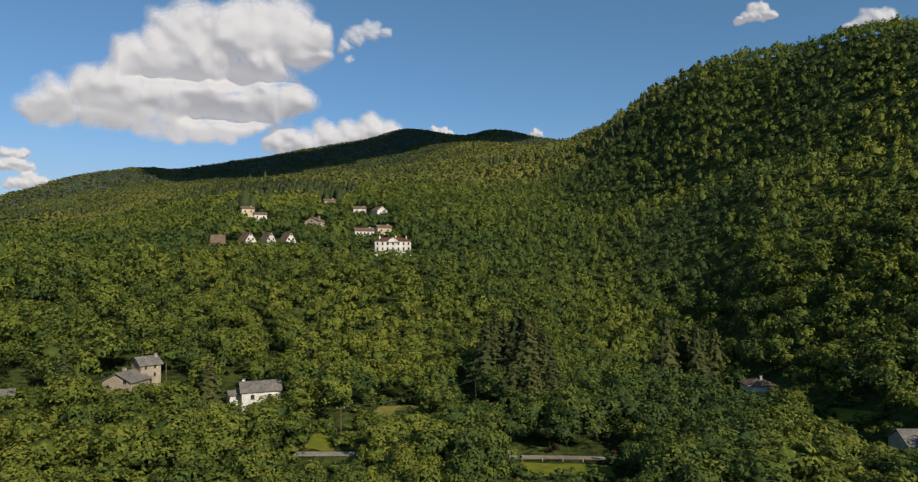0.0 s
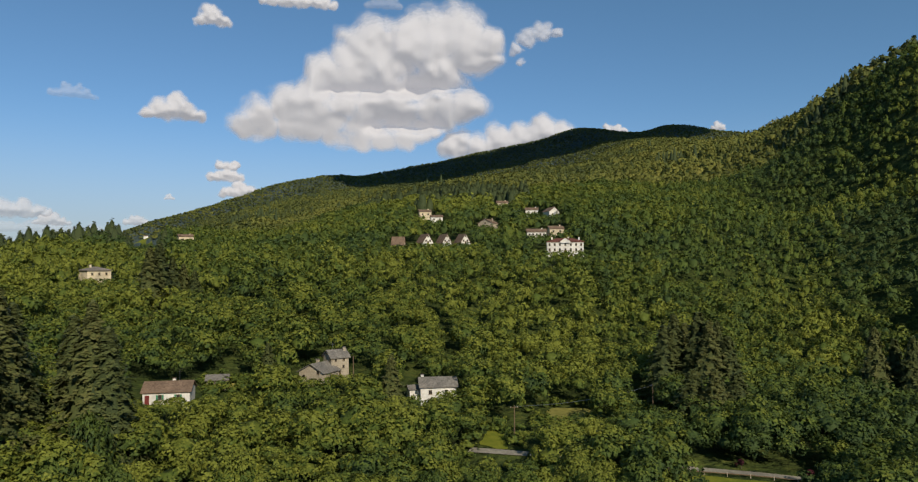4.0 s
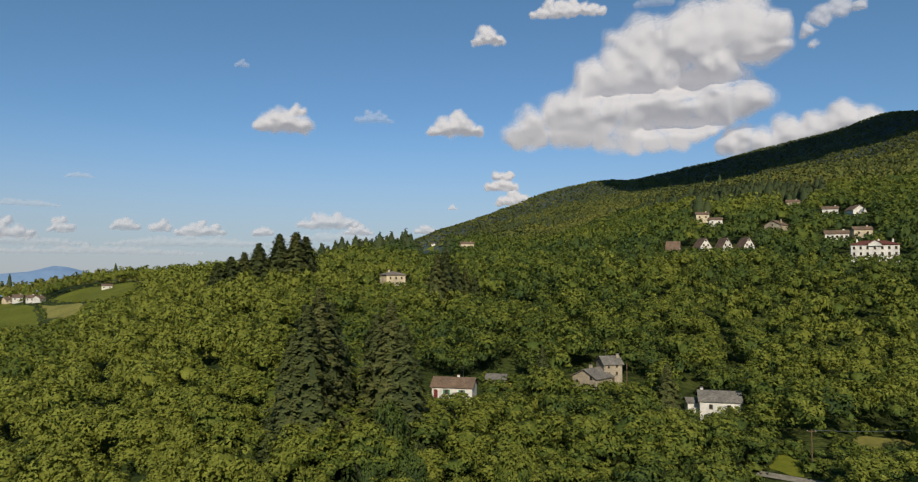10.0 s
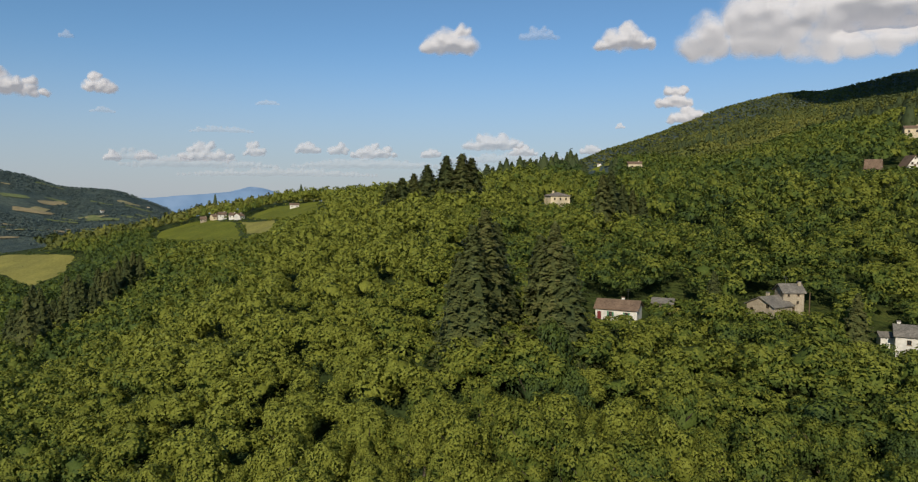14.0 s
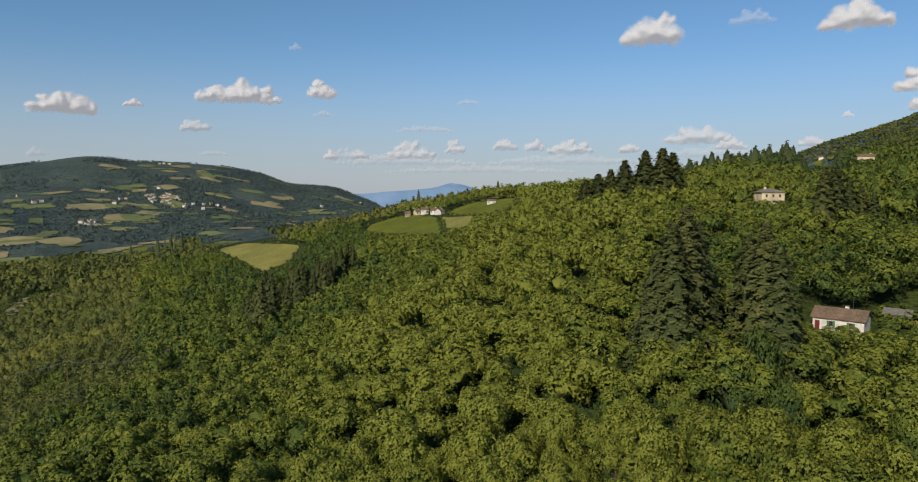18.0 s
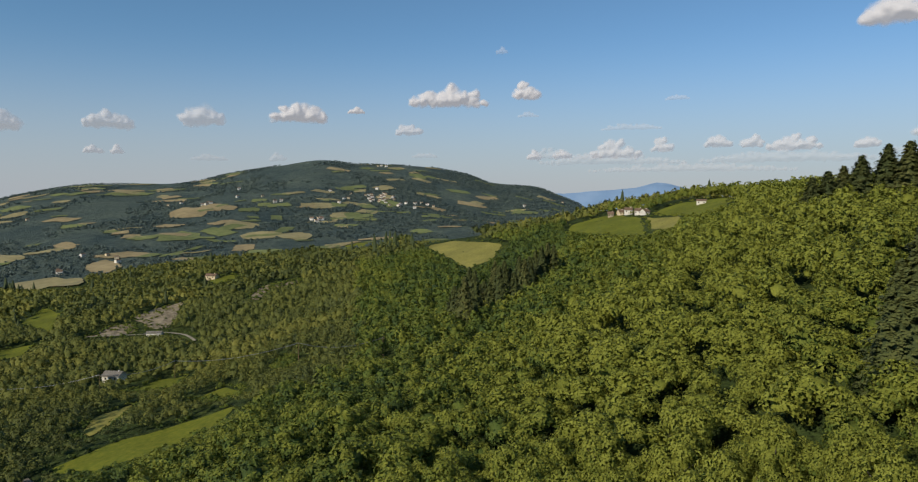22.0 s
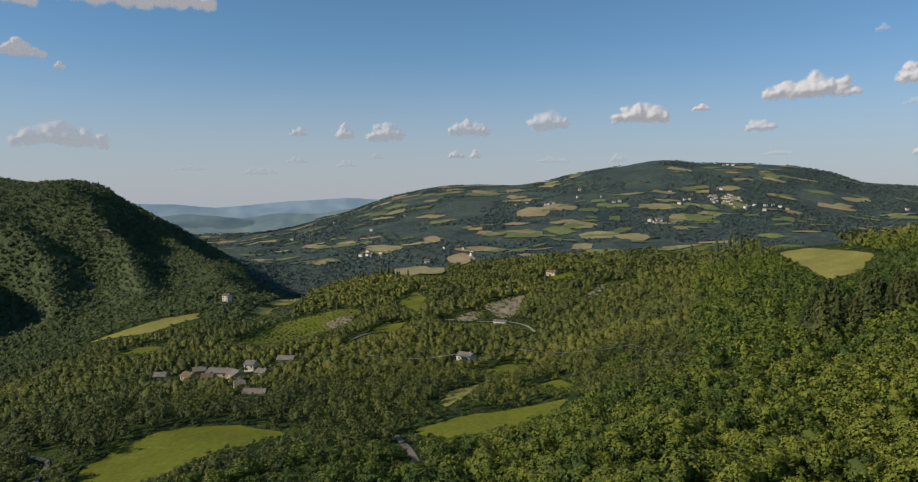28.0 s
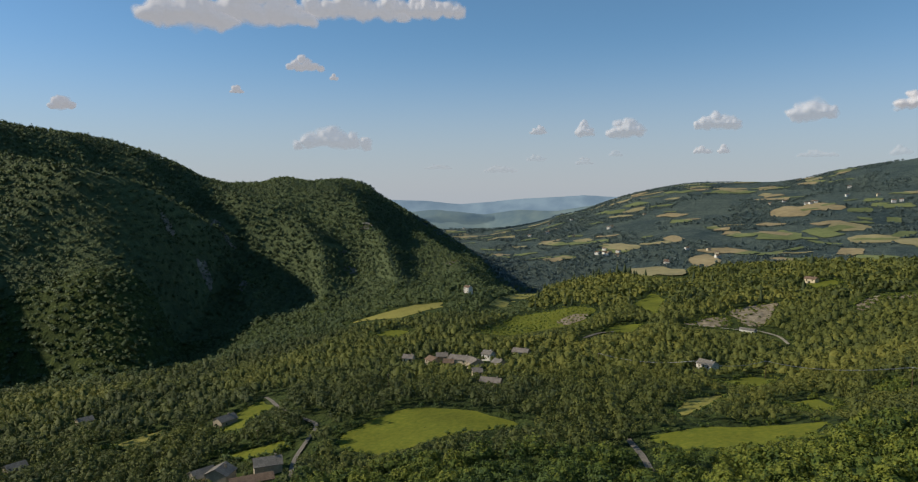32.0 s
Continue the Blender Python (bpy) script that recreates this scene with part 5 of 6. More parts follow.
def far_range(crest, mat, label, r=4820.0):
    a = np.array(crest, float)
    az = np.linspace(a[0, 0], a[-1, 0], 160)
    el = np.interp(az, a[:, 0], a[:, 1]) + 0.10 * fbm(az * 100, az * 0, 160, 4)
    rows = [(r, 1.0, 0), (r - 120, 0.55, 0), (r - 260, 0.1, 0), (r - 320, -0.6, 0)]
    V = []
    for q, e in zip(az, el):
        top = r * math.tan(radians(e))
        for k, (rr, f, _) in enumerate(rows):
            V.append(bearing(q, rr, EYE + top - (1 - f) * 130 - k * 4))
    ob = new("backdrop", mesh_from("backdrop", [tuple(v) for v in V], grid_faces(len(az), len(rows)), mat, smooth=True))
    tagged(ob, label, "mountain range", kind="structure")


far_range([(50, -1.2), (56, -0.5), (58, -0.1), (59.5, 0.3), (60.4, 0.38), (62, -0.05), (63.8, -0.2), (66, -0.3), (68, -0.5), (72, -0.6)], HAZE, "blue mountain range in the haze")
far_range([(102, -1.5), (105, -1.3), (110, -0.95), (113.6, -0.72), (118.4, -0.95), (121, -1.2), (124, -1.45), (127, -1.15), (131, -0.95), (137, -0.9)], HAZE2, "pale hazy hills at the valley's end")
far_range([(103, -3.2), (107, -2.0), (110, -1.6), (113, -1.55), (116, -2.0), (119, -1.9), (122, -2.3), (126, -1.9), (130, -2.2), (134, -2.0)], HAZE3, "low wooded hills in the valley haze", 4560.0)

# ---- trees ----
NEAR_LABEL = "leafy broadleaf tree of the near wood"
near_g = scatter(86, 170, 5.8)
near_g = near_g[np.argsort(np.hypot(*near_g.T))]
mid_g = scatter(170, 245, 6.0)
far0_g = seen(scatter(245, 330, 6.2, -53, 85))
hill_g = seen(scatter(330, 660, 5.8, -53, -8))
far_g = seen(scatter(330, 660, 6.4, -8, 85))
vale_g = seen(scatter(245, 660, 5.5, 85, 168))
dist_g = seen(scatter(660, 1650, 9.0, -53, 118))
gorge_g = seen(scatter(660, 1700, 7.6, 118, 160), 70.0)
rock = fbm(gorge_g[:, 0], gorge_g[:, 1], 90, 3)
gorge_g = gorge_g[rock > -0.75]


def split_conifers(g, share):
    """Part of the places, in drifts, goes to spruces."""
    w = fbm(g[:, 0] + 300, g[:, 1], 110, 3) + rng.normal(0, 0.2, len(g))
    cut = np.quantile(w, 1 - share)
    return g[w < cut], g[w >= cut]


el = np.degrees(np.arctan2(ground(far_g[:, 0], far_g[:, 1]) - EYE, np.hypot(*far_g.T)))
az = np.degrees(np.arctan2(-far_g[:, 0], far_g[:, 1]))
skyline = (az > 30.5) & (az < 41.5) & (np.hypot(*far_g.T) > 440)
stand = skyline | (az > 1.5) & (az < 15) & (el > 4.0) & (el < 6.6 - 0.1 * az) & (fbm(far_g[:, 0], far_g[:, 1], 70, 2) > -0.12)
far_b, far_c = far_g[~stand], far_g[stand]
dist_b, dist_c = split_conifers(dist_g, 0.04)
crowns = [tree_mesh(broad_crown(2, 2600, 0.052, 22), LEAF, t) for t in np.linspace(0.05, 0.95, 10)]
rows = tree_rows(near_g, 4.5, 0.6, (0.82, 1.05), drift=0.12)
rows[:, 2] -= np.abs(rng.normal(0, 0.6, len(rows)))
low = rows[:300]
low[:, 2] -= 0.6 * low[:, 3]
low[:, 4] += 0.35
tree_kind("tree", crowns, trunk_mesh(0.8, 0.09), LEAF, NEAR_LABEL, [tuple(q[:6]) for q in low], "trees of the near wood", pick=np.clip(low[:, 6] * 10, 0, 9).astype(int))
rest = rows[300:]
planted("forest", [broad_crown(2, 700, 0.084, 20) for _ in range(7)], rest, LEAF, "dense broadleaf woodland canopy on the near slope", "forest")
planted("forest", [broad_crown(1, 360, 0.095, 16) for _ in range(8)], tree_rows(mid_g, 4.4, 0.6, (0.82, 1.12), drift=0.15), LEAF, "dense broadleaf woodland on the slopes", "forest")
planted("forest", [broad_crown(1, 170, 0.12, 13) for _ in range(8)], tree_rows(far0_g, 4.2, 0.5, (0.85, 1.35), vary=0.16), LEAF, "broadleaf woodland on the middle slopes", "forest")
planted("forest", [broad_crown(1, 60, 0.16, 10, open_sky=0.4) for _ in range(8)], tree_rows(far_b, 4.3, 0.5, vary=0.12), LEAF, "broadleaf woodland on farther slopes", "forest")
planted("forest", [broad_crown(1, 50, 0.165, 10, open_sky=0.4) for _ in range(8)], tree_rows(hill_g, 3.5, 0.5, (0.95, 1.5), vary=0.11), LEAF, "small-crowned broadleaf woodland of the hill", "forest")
close = np.hypot(*vale_g.T) < 400
planted("forest", [broad_crown(1, 110, 0.12, 12, open_sky=0.3) for _ in range(8)], tree_rows(vale_g[close], 3.4, 0.5, (0.95, 1.4), vary=0.09), VALELEAF, "broadleaf woodland of the vale", "forest")
planted("forest", [broad_crown(1, 36, 0.16, 10, open_sky=0.4) for _ in range(8)], tree_rows(vale_g[~close], 3.4, 0.5, (0.95, 1.4), vary=0.09), VALELEAF, "broadleaf woodland farther down the vale", "forest")
planted("forest", [broad_crown(0, 14, 0.34, 6, open_sky=0.5) for _ in range(8)], tree_rows(dist_b, 4.8, 0.3, vary=0.12), VALELEAF, "distant woodland on the ridges", "forest")
rows = tree_rows(gorge_g, 4.3, 0.0, (0.7, 0.95), vary=0.12)
rows[:, 6] = rows[:, 6] * 0.8 + 0.22
planted("forest", [broad_crown(0, 12, 0.3, 6, open_sky=1.1) for _ in range(8)], rows, MOUNTLEAF, "scrubby woodland on the steep mountain side", "forest")


for q in [k for k in SCREES]:
    lo, hi = q.min(0), q.max(0)
    p = rng.uniform(lo, hi, (40, 2))
    BUSHES.append(p[inside(q, *p.T)])
ridge_g = seen(scatter(1650, 2720, 12.0, -20, 34), 14.0)
rows = tree_rows(ridge_g, 7.5, -0.1, (0.45, 0.65), vary=0.08)
# cloud shade right of bearing 15 is put into the tint as well
rows[:, 6] *= np.where(np.degrees(np.arctan2(-rows[:, 0], rows[:, 1])) > 15, 0.95, 0.6)
planted("forest", [broad_crown(1, 5, 0.6, 5, open_sky=0.5) for _ in range(6)], rows, VALELEAF, "woodland on the far shaded ridge", "forest")
edge = [q + rng.normal(0, 2.0, q.shape) for q in CLEAR if np.hypot(*q.mean(0)) < 1000 and len(q) == 56]
bushes = np.concatenate([q + rng.uniform(-3.2, 3.2, q.shape) for q in BUSHES for _ in range(2)] + edge)
keep = np.ones(len(bushes), bool)
for poly in CLEAR:
    idx = np.where(np.all((bushes > poly.min(0)) & (bushes < poly.max(0)), 1))[0]
    if len(idx) and not any(poly is q for q in SCREES) and len(poly) != 4:
        keep[idx[inside(poly, bushes[idx, 0], bushes[idx, 1])]] = False
bushes = bushes[keep]
planted("shrubs", [broad_crown(0, 44, 0.22, 8) for _ in range(6)], tree_rows(bushes, 1.7, 0.0, (0.6, 1.0)), LEAF, "low shrubs along lanes and gardens", "shrubs")


def spruce_rows(g, radius, tall=(0.85, 1.2)):
    r = tree_rows(g, radius, 0.1, tall)
    r[:, 6] = np.clip(r[:, 6] * 0.35, 0, 1)
    return r


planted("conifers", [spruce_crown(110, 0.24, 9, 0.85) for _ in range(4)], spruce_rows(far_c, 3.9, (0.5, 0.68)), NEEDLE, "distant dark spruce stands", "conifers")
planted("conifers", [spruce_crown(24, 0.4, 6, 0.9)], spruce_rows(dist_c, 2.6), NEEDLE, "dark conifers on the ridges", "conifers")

# hedges and copses of the far hillside
a, r = rng.uniform(62, 133, 75000), np.sqrt(rng.uniform(1500 ** 2, 4280 ** 2, 75000))
g = np.stack([-r * np.sin(np.radians(a)), r * np.cos(np.radians(a))], -1)
g = g[fbm(g[:, 0], g[:, 1], 260, 4) > -0.05]
keep = np.ones(len(g), bool)
for poly in CLEAR:
    idx = np.where(np.all((g > poly.min(0)) & (g < poly.max(0)), 1))[0]
    if len(idx):
        keep[idx[inside(poly, g[idx, 0], g[idx, 1])]] = False
g = seen(g[keep], 20.0)[:11000]
rows = tree_rows(g, 7.5, -0.1, (0.6, 1.0))
rows[:, 6] *= 0.85
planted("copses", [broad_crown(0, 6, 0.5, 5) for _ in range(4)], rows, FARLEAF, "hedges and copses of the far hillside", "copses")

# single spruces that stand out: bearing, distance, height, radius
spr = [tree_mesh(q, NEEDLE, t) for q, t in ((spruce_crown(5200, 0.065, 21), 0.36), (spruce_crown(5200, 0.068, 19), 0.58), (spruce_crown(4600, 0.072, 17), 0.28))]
BIG = [(42.3, 140, 29, 4.8), (41.2, 146, 30, 5.0), (40.3, 150, 26, 4.4), (43.4, 139, 24, 4.2), (35.4, 146, 30, 5.0), (34.3, 143, 27, 4.6), (36.6, 150, 25, 4.2),
       (31.6, 240, 24, 4.4), (30.9, 243, 25, 4.6), (30.0, 250, 19, 3.8), (29.2, 252, 17, 3.4), (28.4, 250, 15, 3.2), (22.8, 178, 14, 2.6), (12.9, 172, 15, 2.9),
       # most at -9..-15 and -24..-28 are added to darken the shaded hollows
       (-12.0, 205, 27, 5.0), (-13.4, 210, 24, 4.6), (-11.0, 215, 22, 4.2), (-9.4, 205, 22, 4.4), (-10.2, 208, 25, 4.8), (-12.8, 202, 25, 4.8), (-14.2, 205, 21, 4.4), (-11.5, 180, 15, 4.0), (-13.2, 178, 16, 4.0), (-14.8, 182, 15, 4.0),
       (42.4, 300, 23, 6.2), (43.2, 296, 25, 6.4), (44.5, 300, 24, 6.2), (46.1, 296, 21, 5.6), (47.2, 300, 18, 4.8), (48.2, 292, 18, 5.2), (49.2, 290, 17, 4.8), (-24.0, 250, 27, 4.4), (-25.2, 256, 24, 4.2), (-26.3, 250, 26, 4.4), (-27.6, 260, 22, 4.0)]
BIG += [(70.6 + 0.42 * i + 0.5 * math.sin(i * 2.1), 316 + 26 * math.sin(i * 1.7) + (14 - i) * 3, 23 + 4 * math.sin(i * 3.3), 4.2) for i in range(16)]
BIG += [(68.6 + 0.5 * i, 372 + 10 * math.sin(i * 2.9), 22 + 3 * math.sin(i), 3.8) for i in range(6)]
pts = []
for az, r, h, R in BIG:
    q = at(az, r)
    pts.append((q.x, q.y, q.z + 0.5, R * 1.95, h / 10.6 / R, az))
tree_kind("spruce", spr, trunk_mesh(3.2, 0.06, 0), NEEDLE, "tall dark spruce with drooping tiers of branches", pts, "tall spruces")
# dark round-headed trees below the farmhouse
dark = [tree_mesh(broad_crown(2, 2600, 0.052, 22), LEAF, 0.08)]
rows = []
for az, r, R, f in ((36.1, 133, 5.4, 2.2), (37.4, 128, 4.2, 2.2), (33.4, 128, 4.4, 1.9)):
    q = at(az, r)
    rows.append((q.x, q.y, q.z - 1.5, R, f, az))
tree_kind("tree", dark, trunk_mesh(0.8, 0.08), LEAF, "tall dark-green tree with a dense round crown", rows, "dark round trees")
# plum-leaved shrubs on the lane
q = [spot(-15.0, -15.3), spot(-19.8, -15.5)]
red = [tree_mesh(broad_crown(2, 220, 0.17, 8), RED_LEAF, 0.2)]
tree_kind("shrub", red, trunk_mesh(0.7, 0.06, 3), RED_LEAF, "small shrub with dark plum-coloured leaves", [(v.x, v.y, v.z + 0.2, 1.3, 1.0, 0.5) for v in q], "plum shrubs", "shrub")
# rows of the hillside orchard
bush = []
for i in range(26):
    for j in range(34):
        a, r = 111.5 + 12.5 * j / 33, 500 + 330 * i / 25
        bush.append(bearing(a + 0.12 * (i % 2), r + 6 * math.sin(j)))
bush = np.array([v[:2] for v in bush])
keep = inside(ORCHARD, bush[:, 0], bush[:, 1])
if keep.any():
    planted("orchard_trees", [broad_crown(1, 10, 0.4, 4) for _ in range(4)], tree_rows(bush[keep], 1.8, 0.2, (0.8, 1.1)), LEAF, "small round orchard trees in rows", "orchard")

# ---- clouds ----


def cloud_material(name, solid):
    """White droplets; a glow of their own stands in for sun scattered within. "soft" on the mesh says how thick the
    cloud is there.
    """
    m, n, l = material(name, 1.0)
    b = n["Principled BSDF"]
    b.inputs["Base Color"].default_value = (0.29, 0.28, 0.28, 1)
    b.inputs["Specular IOR Level"].default_value = 0.0
    b.inputs["Emission Color"].default_value, b.inputs["Emission Strength"].default_value = (0.93, 0.93, 1.0, 1), 0.34
    soft = n.new("ShaderNodeAttribute")
    soft.attribute_name = "tint"
    fray = n.new("ShaderNodeMath")
    fray.operation = "MULTIPLY_ADD"
    l.new(mix(n, l, 0.5, noise_node(n, l, 0.007, 5, 0.6), noise_node(n, l, 0.024, 5, 0.65)), fray.inputs[0])
    fray.inputs[1].default_value = 1.0
    l.new(soft.outputs["Fac"], fray.inputs[2])
    edge = n.new("ShaderNodeMapRange")
    edge.interpolation_type = "SMOOTHSTEP"
    edge.inputs[1].default_value, edge.inputs[2].default_value, edge.inputs[4].default_value = 0.42, 1.28, solid
    l.new(fray.outputs[0], edge.inputs[0])
    clear, k = n.new("ShaderNodeBsdfTransparent"), n.new("ShaderNodeMixShader")
    l.new(edge.outputs[0], k.inputs[0])
    l.new(clear.outputs[0], k.inputs[1]), l.new(b.outputs[0], k.inputs[2])
    l.new(k.outputs[0], n["Material Output"].inputs[0])
    return m


# hazy_cumulus: opacity lowered to stand for haze near the horizon
CLOUD, FAINT, THIN = cloud_material("cumulus", 1.0), cloud_material("hazy_cumulus", 0.72), cloud_material("thin_cloud", 0.3)


def cloud(puffs, label, mat, dist=4650.0, step=None, folds=(), flat=0.5):
    """One cloud out of round puffs (bearing, angle up, radius in degrees), grown together and billowed; it thins out towards its rim.
    folds: creases (bearing from, to, angle up) over which the upper heap hangs."""
    q = np.array(puffs, float)
    size = q[:, 2].max()
    step = step or max(0.045, size / 14)
    a = np.arange((q[:, 0] - q[:, 2]).min() - size * 0.7, (q[:, 0] + q[:, 2]).max() + size * 0.7, step)
    e = np.arange((q[:, 1] - q[:, 2]).min() - size * 0.5, (q[:, 1] + q[:, 2]).max() + size * 0.7, step)
    A, E = np.meshgrid(a, e, indexing="ij")
    wa = A + size * 0.45 * fbm(A * 100 + 700, E * 100, size * 70, 2)
    we = E + size * 0.35 * fbm(A * 100, E * 100 + 300, size * 70, 2)
    mass, field = np.zeros_like(A), np.full_like(A, -9.0)
    for pa, pe, pr in q:
        d = ((wa - pa) ** 2 + ((we - pe) / np.where(we < pe, 0.7, 0.95)) ** 2) / pr ** 2
        mass += np.clip(1.2 - d, 0, None) ** 2
        field = np.maximum(field, 1 - d)
    deep = size * 1.5 * (1 - np.exp(-0.75 * np.sqrt(mass)))
    deep = deep * (1.0 + (0.34 if folds else 0.45) * fbm(A * 100 + 90, E * 100, size * 60, 2 if folds else 3))
    base = (q[:, 1] - 0.7 * q[:, 2]).min()
    tall = (q[:, 1] + q[:, 2]).max() - base
    t = np.clip((E - base) / (0.42 * tall), 0, 1)
    deep = deep * (flat + (1 - flat) * t * t * (3 - 2 * t))
    for a0, a1, up in folds:
        x = E - up - 0.5 * fbm(A * 100, E * 20, 160, 3)
        inside_fold = np.clip((A - a0) / 1.2, 0, 1) * np.clip((a1 - A) / 1.2, 0, 1)
        deep = deep - 2.4 * inside_fold * np.exp(-np.where(x > 0, x / 1.5, -x / 0.25))
    for _ in range(9 if folds else 6):
        p = np.pad(deep, 1, "edge")
        deep = (p[1:-1, 1:-1] * 4 + p[:-2, 1:-1] + p[2:, 1:-1] + p[1:-1, :-2] + p[1:-1, 2:]) / 8
    soft = np.clip((field + 0.36) / 1.3, -1.0, 1.2) - 0.3 * (1 - t) ** 2  # the shaded base frays out
    R = dist - dist * np.radians(deep) * 0.9
    V = np.stack([-R * np.sin(np.radians(A)), R * np.cos(np.radians(A)), EYE + R * np.tan(np.radians(E))], -1).reshape(-1, 3)
    F = grid_faces(len(a), len(e))
    F = F[soft.ravel()[F].max(1) > -0.3]
    used, F = np.unique(F, return_inverse=True)
    ob = new("cloud", mesh_from("cloud", V[used], F.reshape(-1, 4), mat, soft.ravel()[used], smooth=True))
    return tagged(ob, label, "cloud", kind="structure")


def heap(az, el, wide, high, thin=False, dist=4650.0):
    """A cumulus with a flattish base, wide and high in degrees."""
    n = int(np.clip(2 + wide / high * 2.0, 3, 40))
    puffs = []
    for i in range(n):
        s = (i + 0.5) / n * 2 - 1
        r = high * 0.42 * (1 - 0.5 * s * s) * rng.uniform(0.8, 1.15)
        x = az - s * (wide / 2 - r * 0.6)
        puffs.append((x, el - high * 0.5 + r * 0.75, r))
        top = high * (1 - s * s) ** 0.6 * rng.uniform(0.55, 1.0)
        if top > 1.5 * r:
            puffs.append((x + rng.uniform(-0.3, 0.3) * r, el - high * 0.5 + top - r * 0.62, r * 0.75))
    mat = THIN if thin else FAINT if el < 6 else CLOUD
    cloud(puffs, "thin pale wisp of cloud" if thin else "small white cumulus cloud with a grey base", mat, dist)


big = [(13.6, 15.6, 2.0), (12.2, 14.2, 1.9), (10.6, 14.9, 2.0), (16.0, 14.8, 1.9), (13.4, 14.7, 2.2), (16.8, 13.3, 2.0), (14.2, 13.1, 1.9), (19.2, 12.4, 1.6), (15.1, 18.4, 2.2), (12.9, 17.2, 2.7), (10.3, 18.0, 2.7), (7.5, 18.7, 2.7), (5.6, 16.8, 2.2), (4.7, 18.4, 1.6), (15.5, 16.5, 2.2), (8.9, 15.7, 2.7), (18.0, 15.1, 2.1), (19.6, 13.7, 1.9), (21.5, 13.0, 2.0), (23.8, 12.0, 1.7), (24.8, 11.1, 1.3), (23.0, 11.0, 1.6), (20.7, 11.2, 1.8), (18.0, 11.5, 2.0), (15.1, 11.5, 2.1), (12.0, 12.2, 2.3), (9.3, 12.5, 2.3), (6.6, 13.0, 1.8), (19.6, 10.8, 1.5), (17.7, 10.5, 1.5), (15.8, 10.4, 1.5), (13.8, 10.4, 1.5), (11.9, 10.6, 1.5), (10.3, 11.0, 1.4)]
cloud(big, "towering white cumulus cloud with grey folds", CLOUD, 4500.0, 0.08, ((9.5, 19.5, 14.3), (3.5, 12.5, 14.6), (8.0, 15.5, 11.4)), 0.1)
cloud([(7.5, 9.9, 1.5), (5.6, 9.6, 1.4), (3.7, 10.2, 1.6), (2.0, 10.6, 1.4), (0.3, 11.0, 1.5), (-1.6, 11.0, 1.2)], "white cumulus cloud behind the ridge", CLOUD, 4600.0)
cloud([(2.4, 17.6, 0.6), (1.4, 18.5, 0.9), (0.2, 18.9, 0.9), (-1.0, 18.8, 0.6), (1.9, 16.6, 0.4)], "thin pale wisp of cloud", FAINT, 4500.0)
for row in ((-31.0, 18.8, 3.3, 1.6), (-38.8, 17.1, 4.3, 2.0), (-5.6, 11.2, 2.7, 1.2), (-13.7, 10.9, 1.3, 0.9), (26.2, 7.6, 3.2, 1.9), (25.1, 6.2, 3.6, 1.5), (30.1, 12.4, 5.5, 2.5), (27.2, 19.4, 3.0, 1.9), (30.3, 5.4, 0.9, 0.5),
            (44.4, 12.5, 4.9, 2.9), (20.6, 21.3, 6.9, 1.8), (40.5, 4.4, 5.5, 1.9), (50.5, 3.4, 4.1, 1.4), (55.9, 3.7, 2.4, 1.3), (32.6, 3.6, 1.9, 1.0), (38.1, 3.5, 2.8, 1.1)):
    heap(*row)
for row in ((63.7, 3.1, 4.4, 1.7), (60.1, 3.4, 1.9, 1.3), (53.4, 3.6, 1.8, 1.2), (45.8, 3.3, 1.9, 1.0), (71.0, 8.0, 2.5, 1.8), (70.3, 2.7, 1.3, 1.0), (68.0, 2.8, 1.8, 1.0), (96.9, 5.8, 3.6, 2.2), (89.7, 6.1, 4.9, 1.9),
            (77.3, 7.5, 7.1, 2.0), (80.7, 4.9, 2.5, 1.3), (104.6, 2.9, 1.5, 0.8), (103.0, 2.9, 0.9, 0.8)):
    heap(*row)
for row in ((103.5, 5.1, 3.9, 1.6), (110.4, 4.8, 3.3, 1.9), (113.7, 4.7, 1.4, 1.4), (117.5, 4.7, 1.5, 0.9)):
    heap(*row, dist=3800.0)
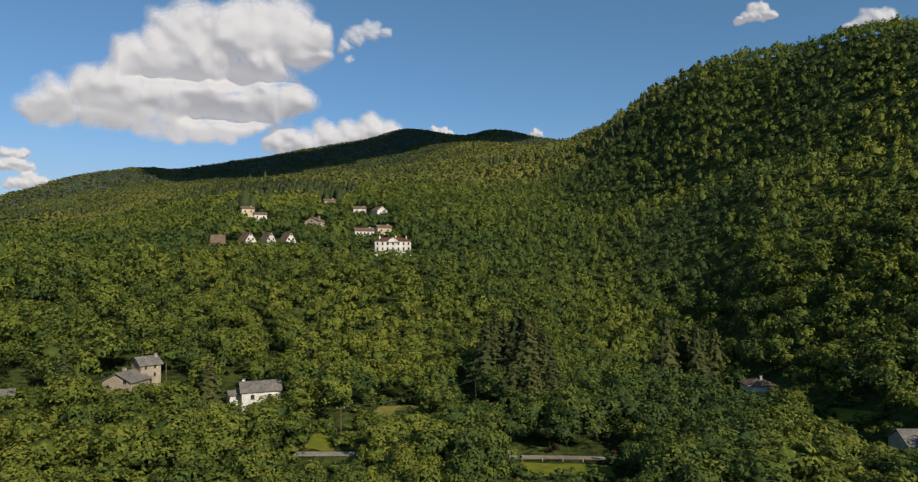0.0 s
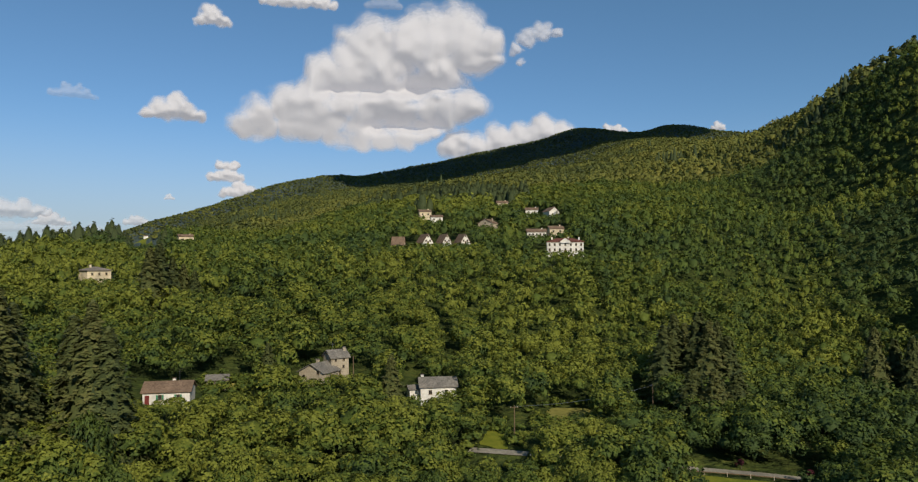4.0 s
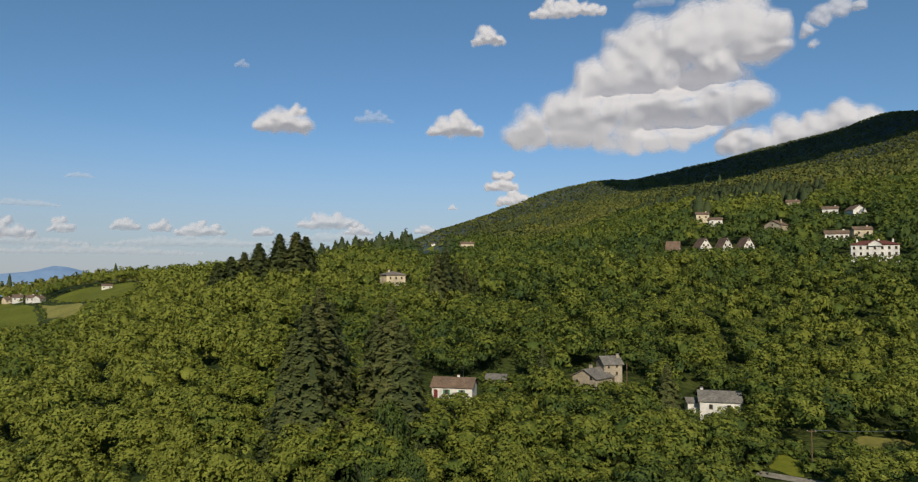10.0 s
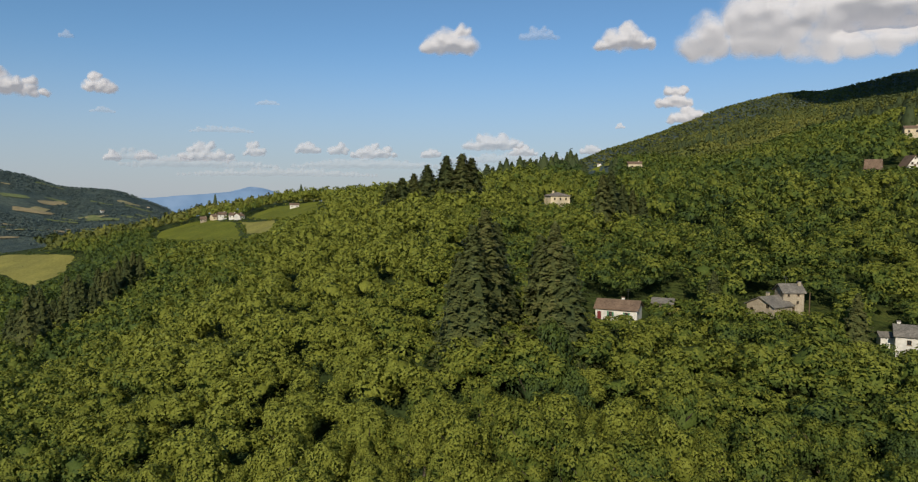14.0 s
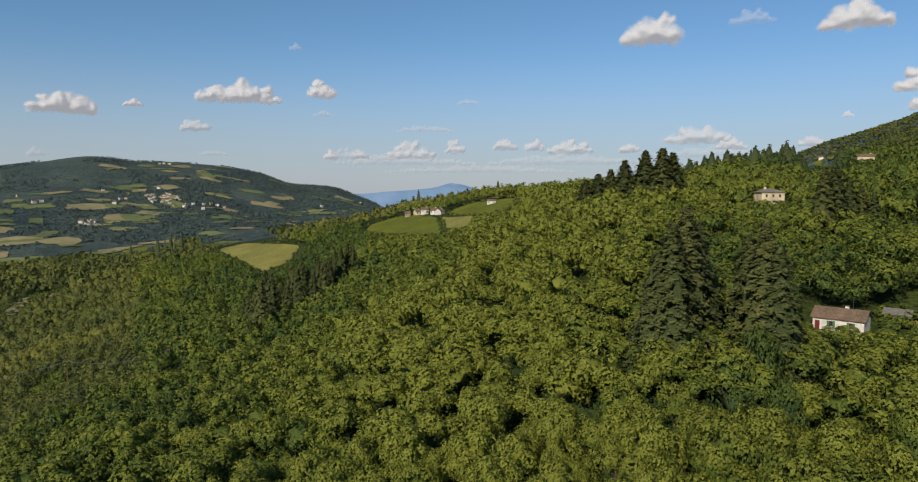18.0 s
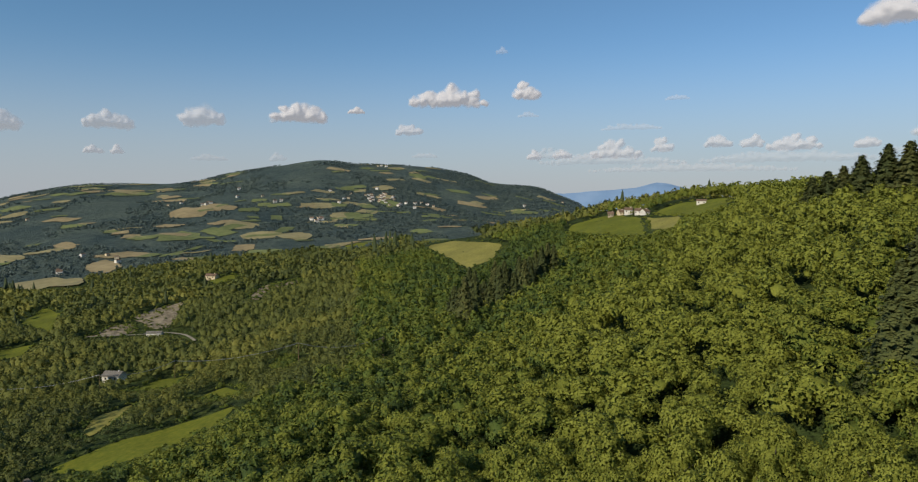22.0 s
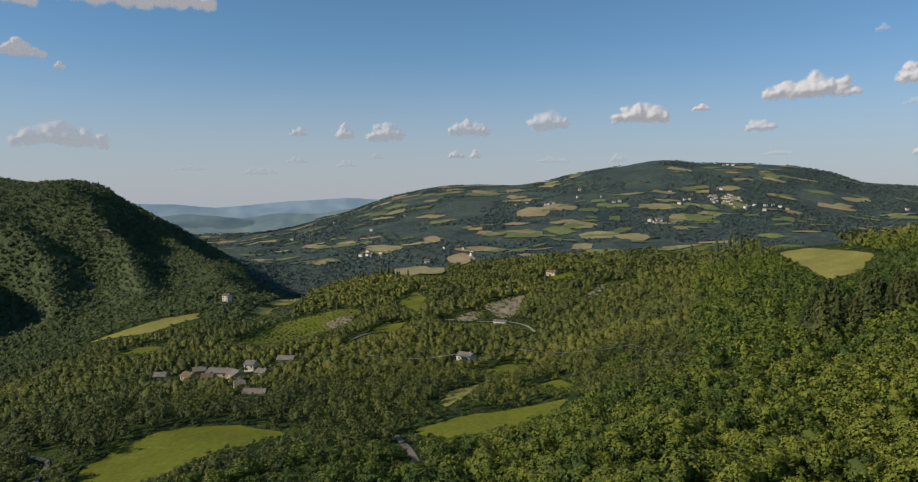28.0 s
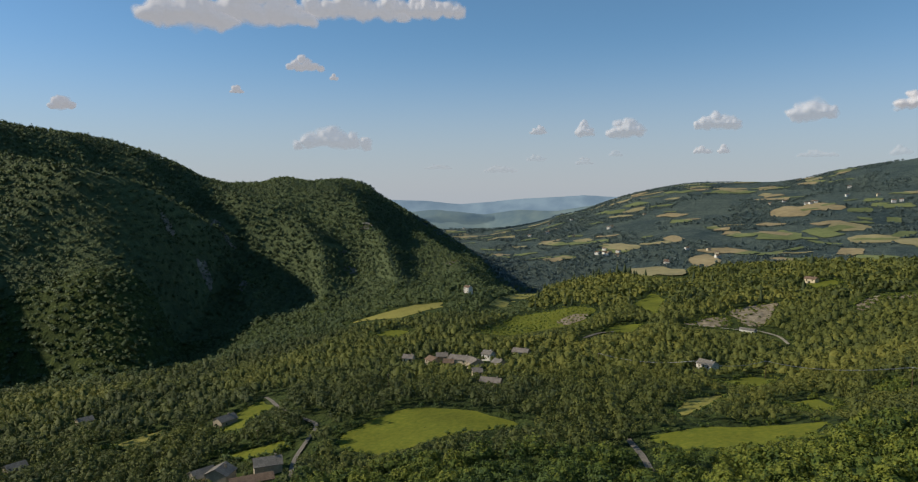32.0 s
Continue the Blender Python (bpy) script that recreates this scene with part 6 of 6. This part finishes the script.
for row in ((136.6, 9.9, 3.3, 1.4), (134.3, 8.9, 0.8, 0.6), (141.9, 7.7, 1.2, 0.7), (154.0, 6.2, 1.8, 1.2), (134.6, 4.2, 6.8, 2.3), (145.3, 13.6, 7.6, 3.6), (140.2, 14.2, 9.7, 3.6), (132.8, 14.6, 10.4, 3.0), (127.1, 14.6, 7.5, 2.4), (85.0, 6.3, 1.6, 0.6)):
    heap(*row)
for row in ((36.9, 12.8, 3.4, 1.2), (13.6, 21.3, 3.5, 1.2), (59.0, 7.1, 2.0, 0.5), (47.6, 16.4, 1.3, 0.7), (62.5, 4.9, 5.0, 0.6), (69.0, 2.8, 3.6, 1.0), (73.0, 11.1, 1.1, 0.6), (79.4, 2.7, 2.3, 0.5), (111.2, 2.7, 1.2, 0.6), (113.7, 2.1, 1.6, 0.7),
            (91.3, 2.5, 1.4, 0.8), (70.8, 6.0, 1.9, 0.5), (120.6, 1.5, 2.9, 0.7), (117.7, 2.4, 1.7, 0.7), (125.8, 1.7, 2.4, 0.5), (51.0, 2.4, 13.0, 1.1), (39.0, 2.9, 12.0, 1.1), (64.0, 2.3, 12.0, 1.0), (58.0, 1.6, 16.0, 0.8), (66.0, 2.6, 3.0, 0.7), (96.5, 2.4, 3.0, 0.6)):
    heap(*row, True)
# the cloud overhead that shades the far ridge
bm = bmesh.new()
for i in range(9):
    s = i / 8
    m = bearing(13.5 - 24 * s, 2230 + 330 * s, 290 + 200 * s + EYE)
    r = 170 + 40 * math.sin(i * 2.2)
    bmesh.ops.create_icosphere(bm, subdivisions=4, radius=r, matrix=Matrix.Translation(m + sun_way * (1500 - m.z) / sun_way.z) @ Matrix.Diagonal((1, 1, 0.6, 1)))
for v in bm.verts:
    v.co += noise.noise_vector(v.co / 130) * 60 + noise.noise_vector(v.co / 45) * 22
WHITECLOUD = plain("overhead_cloud", (0.55, 0.55, 0.58), (0.75, 0.75, 0.76), 0.01, 1.0, 0.2, 5.0, 0.002)
me = bpy.data.meshes.new("cloud")
bm.to_mesh(me)
bm.free()
me.materials.append(WHITECLOUD)
tagged(new("cloud", me), "grey cumulus cloud drifting overhead", "cloud", kind="structure")
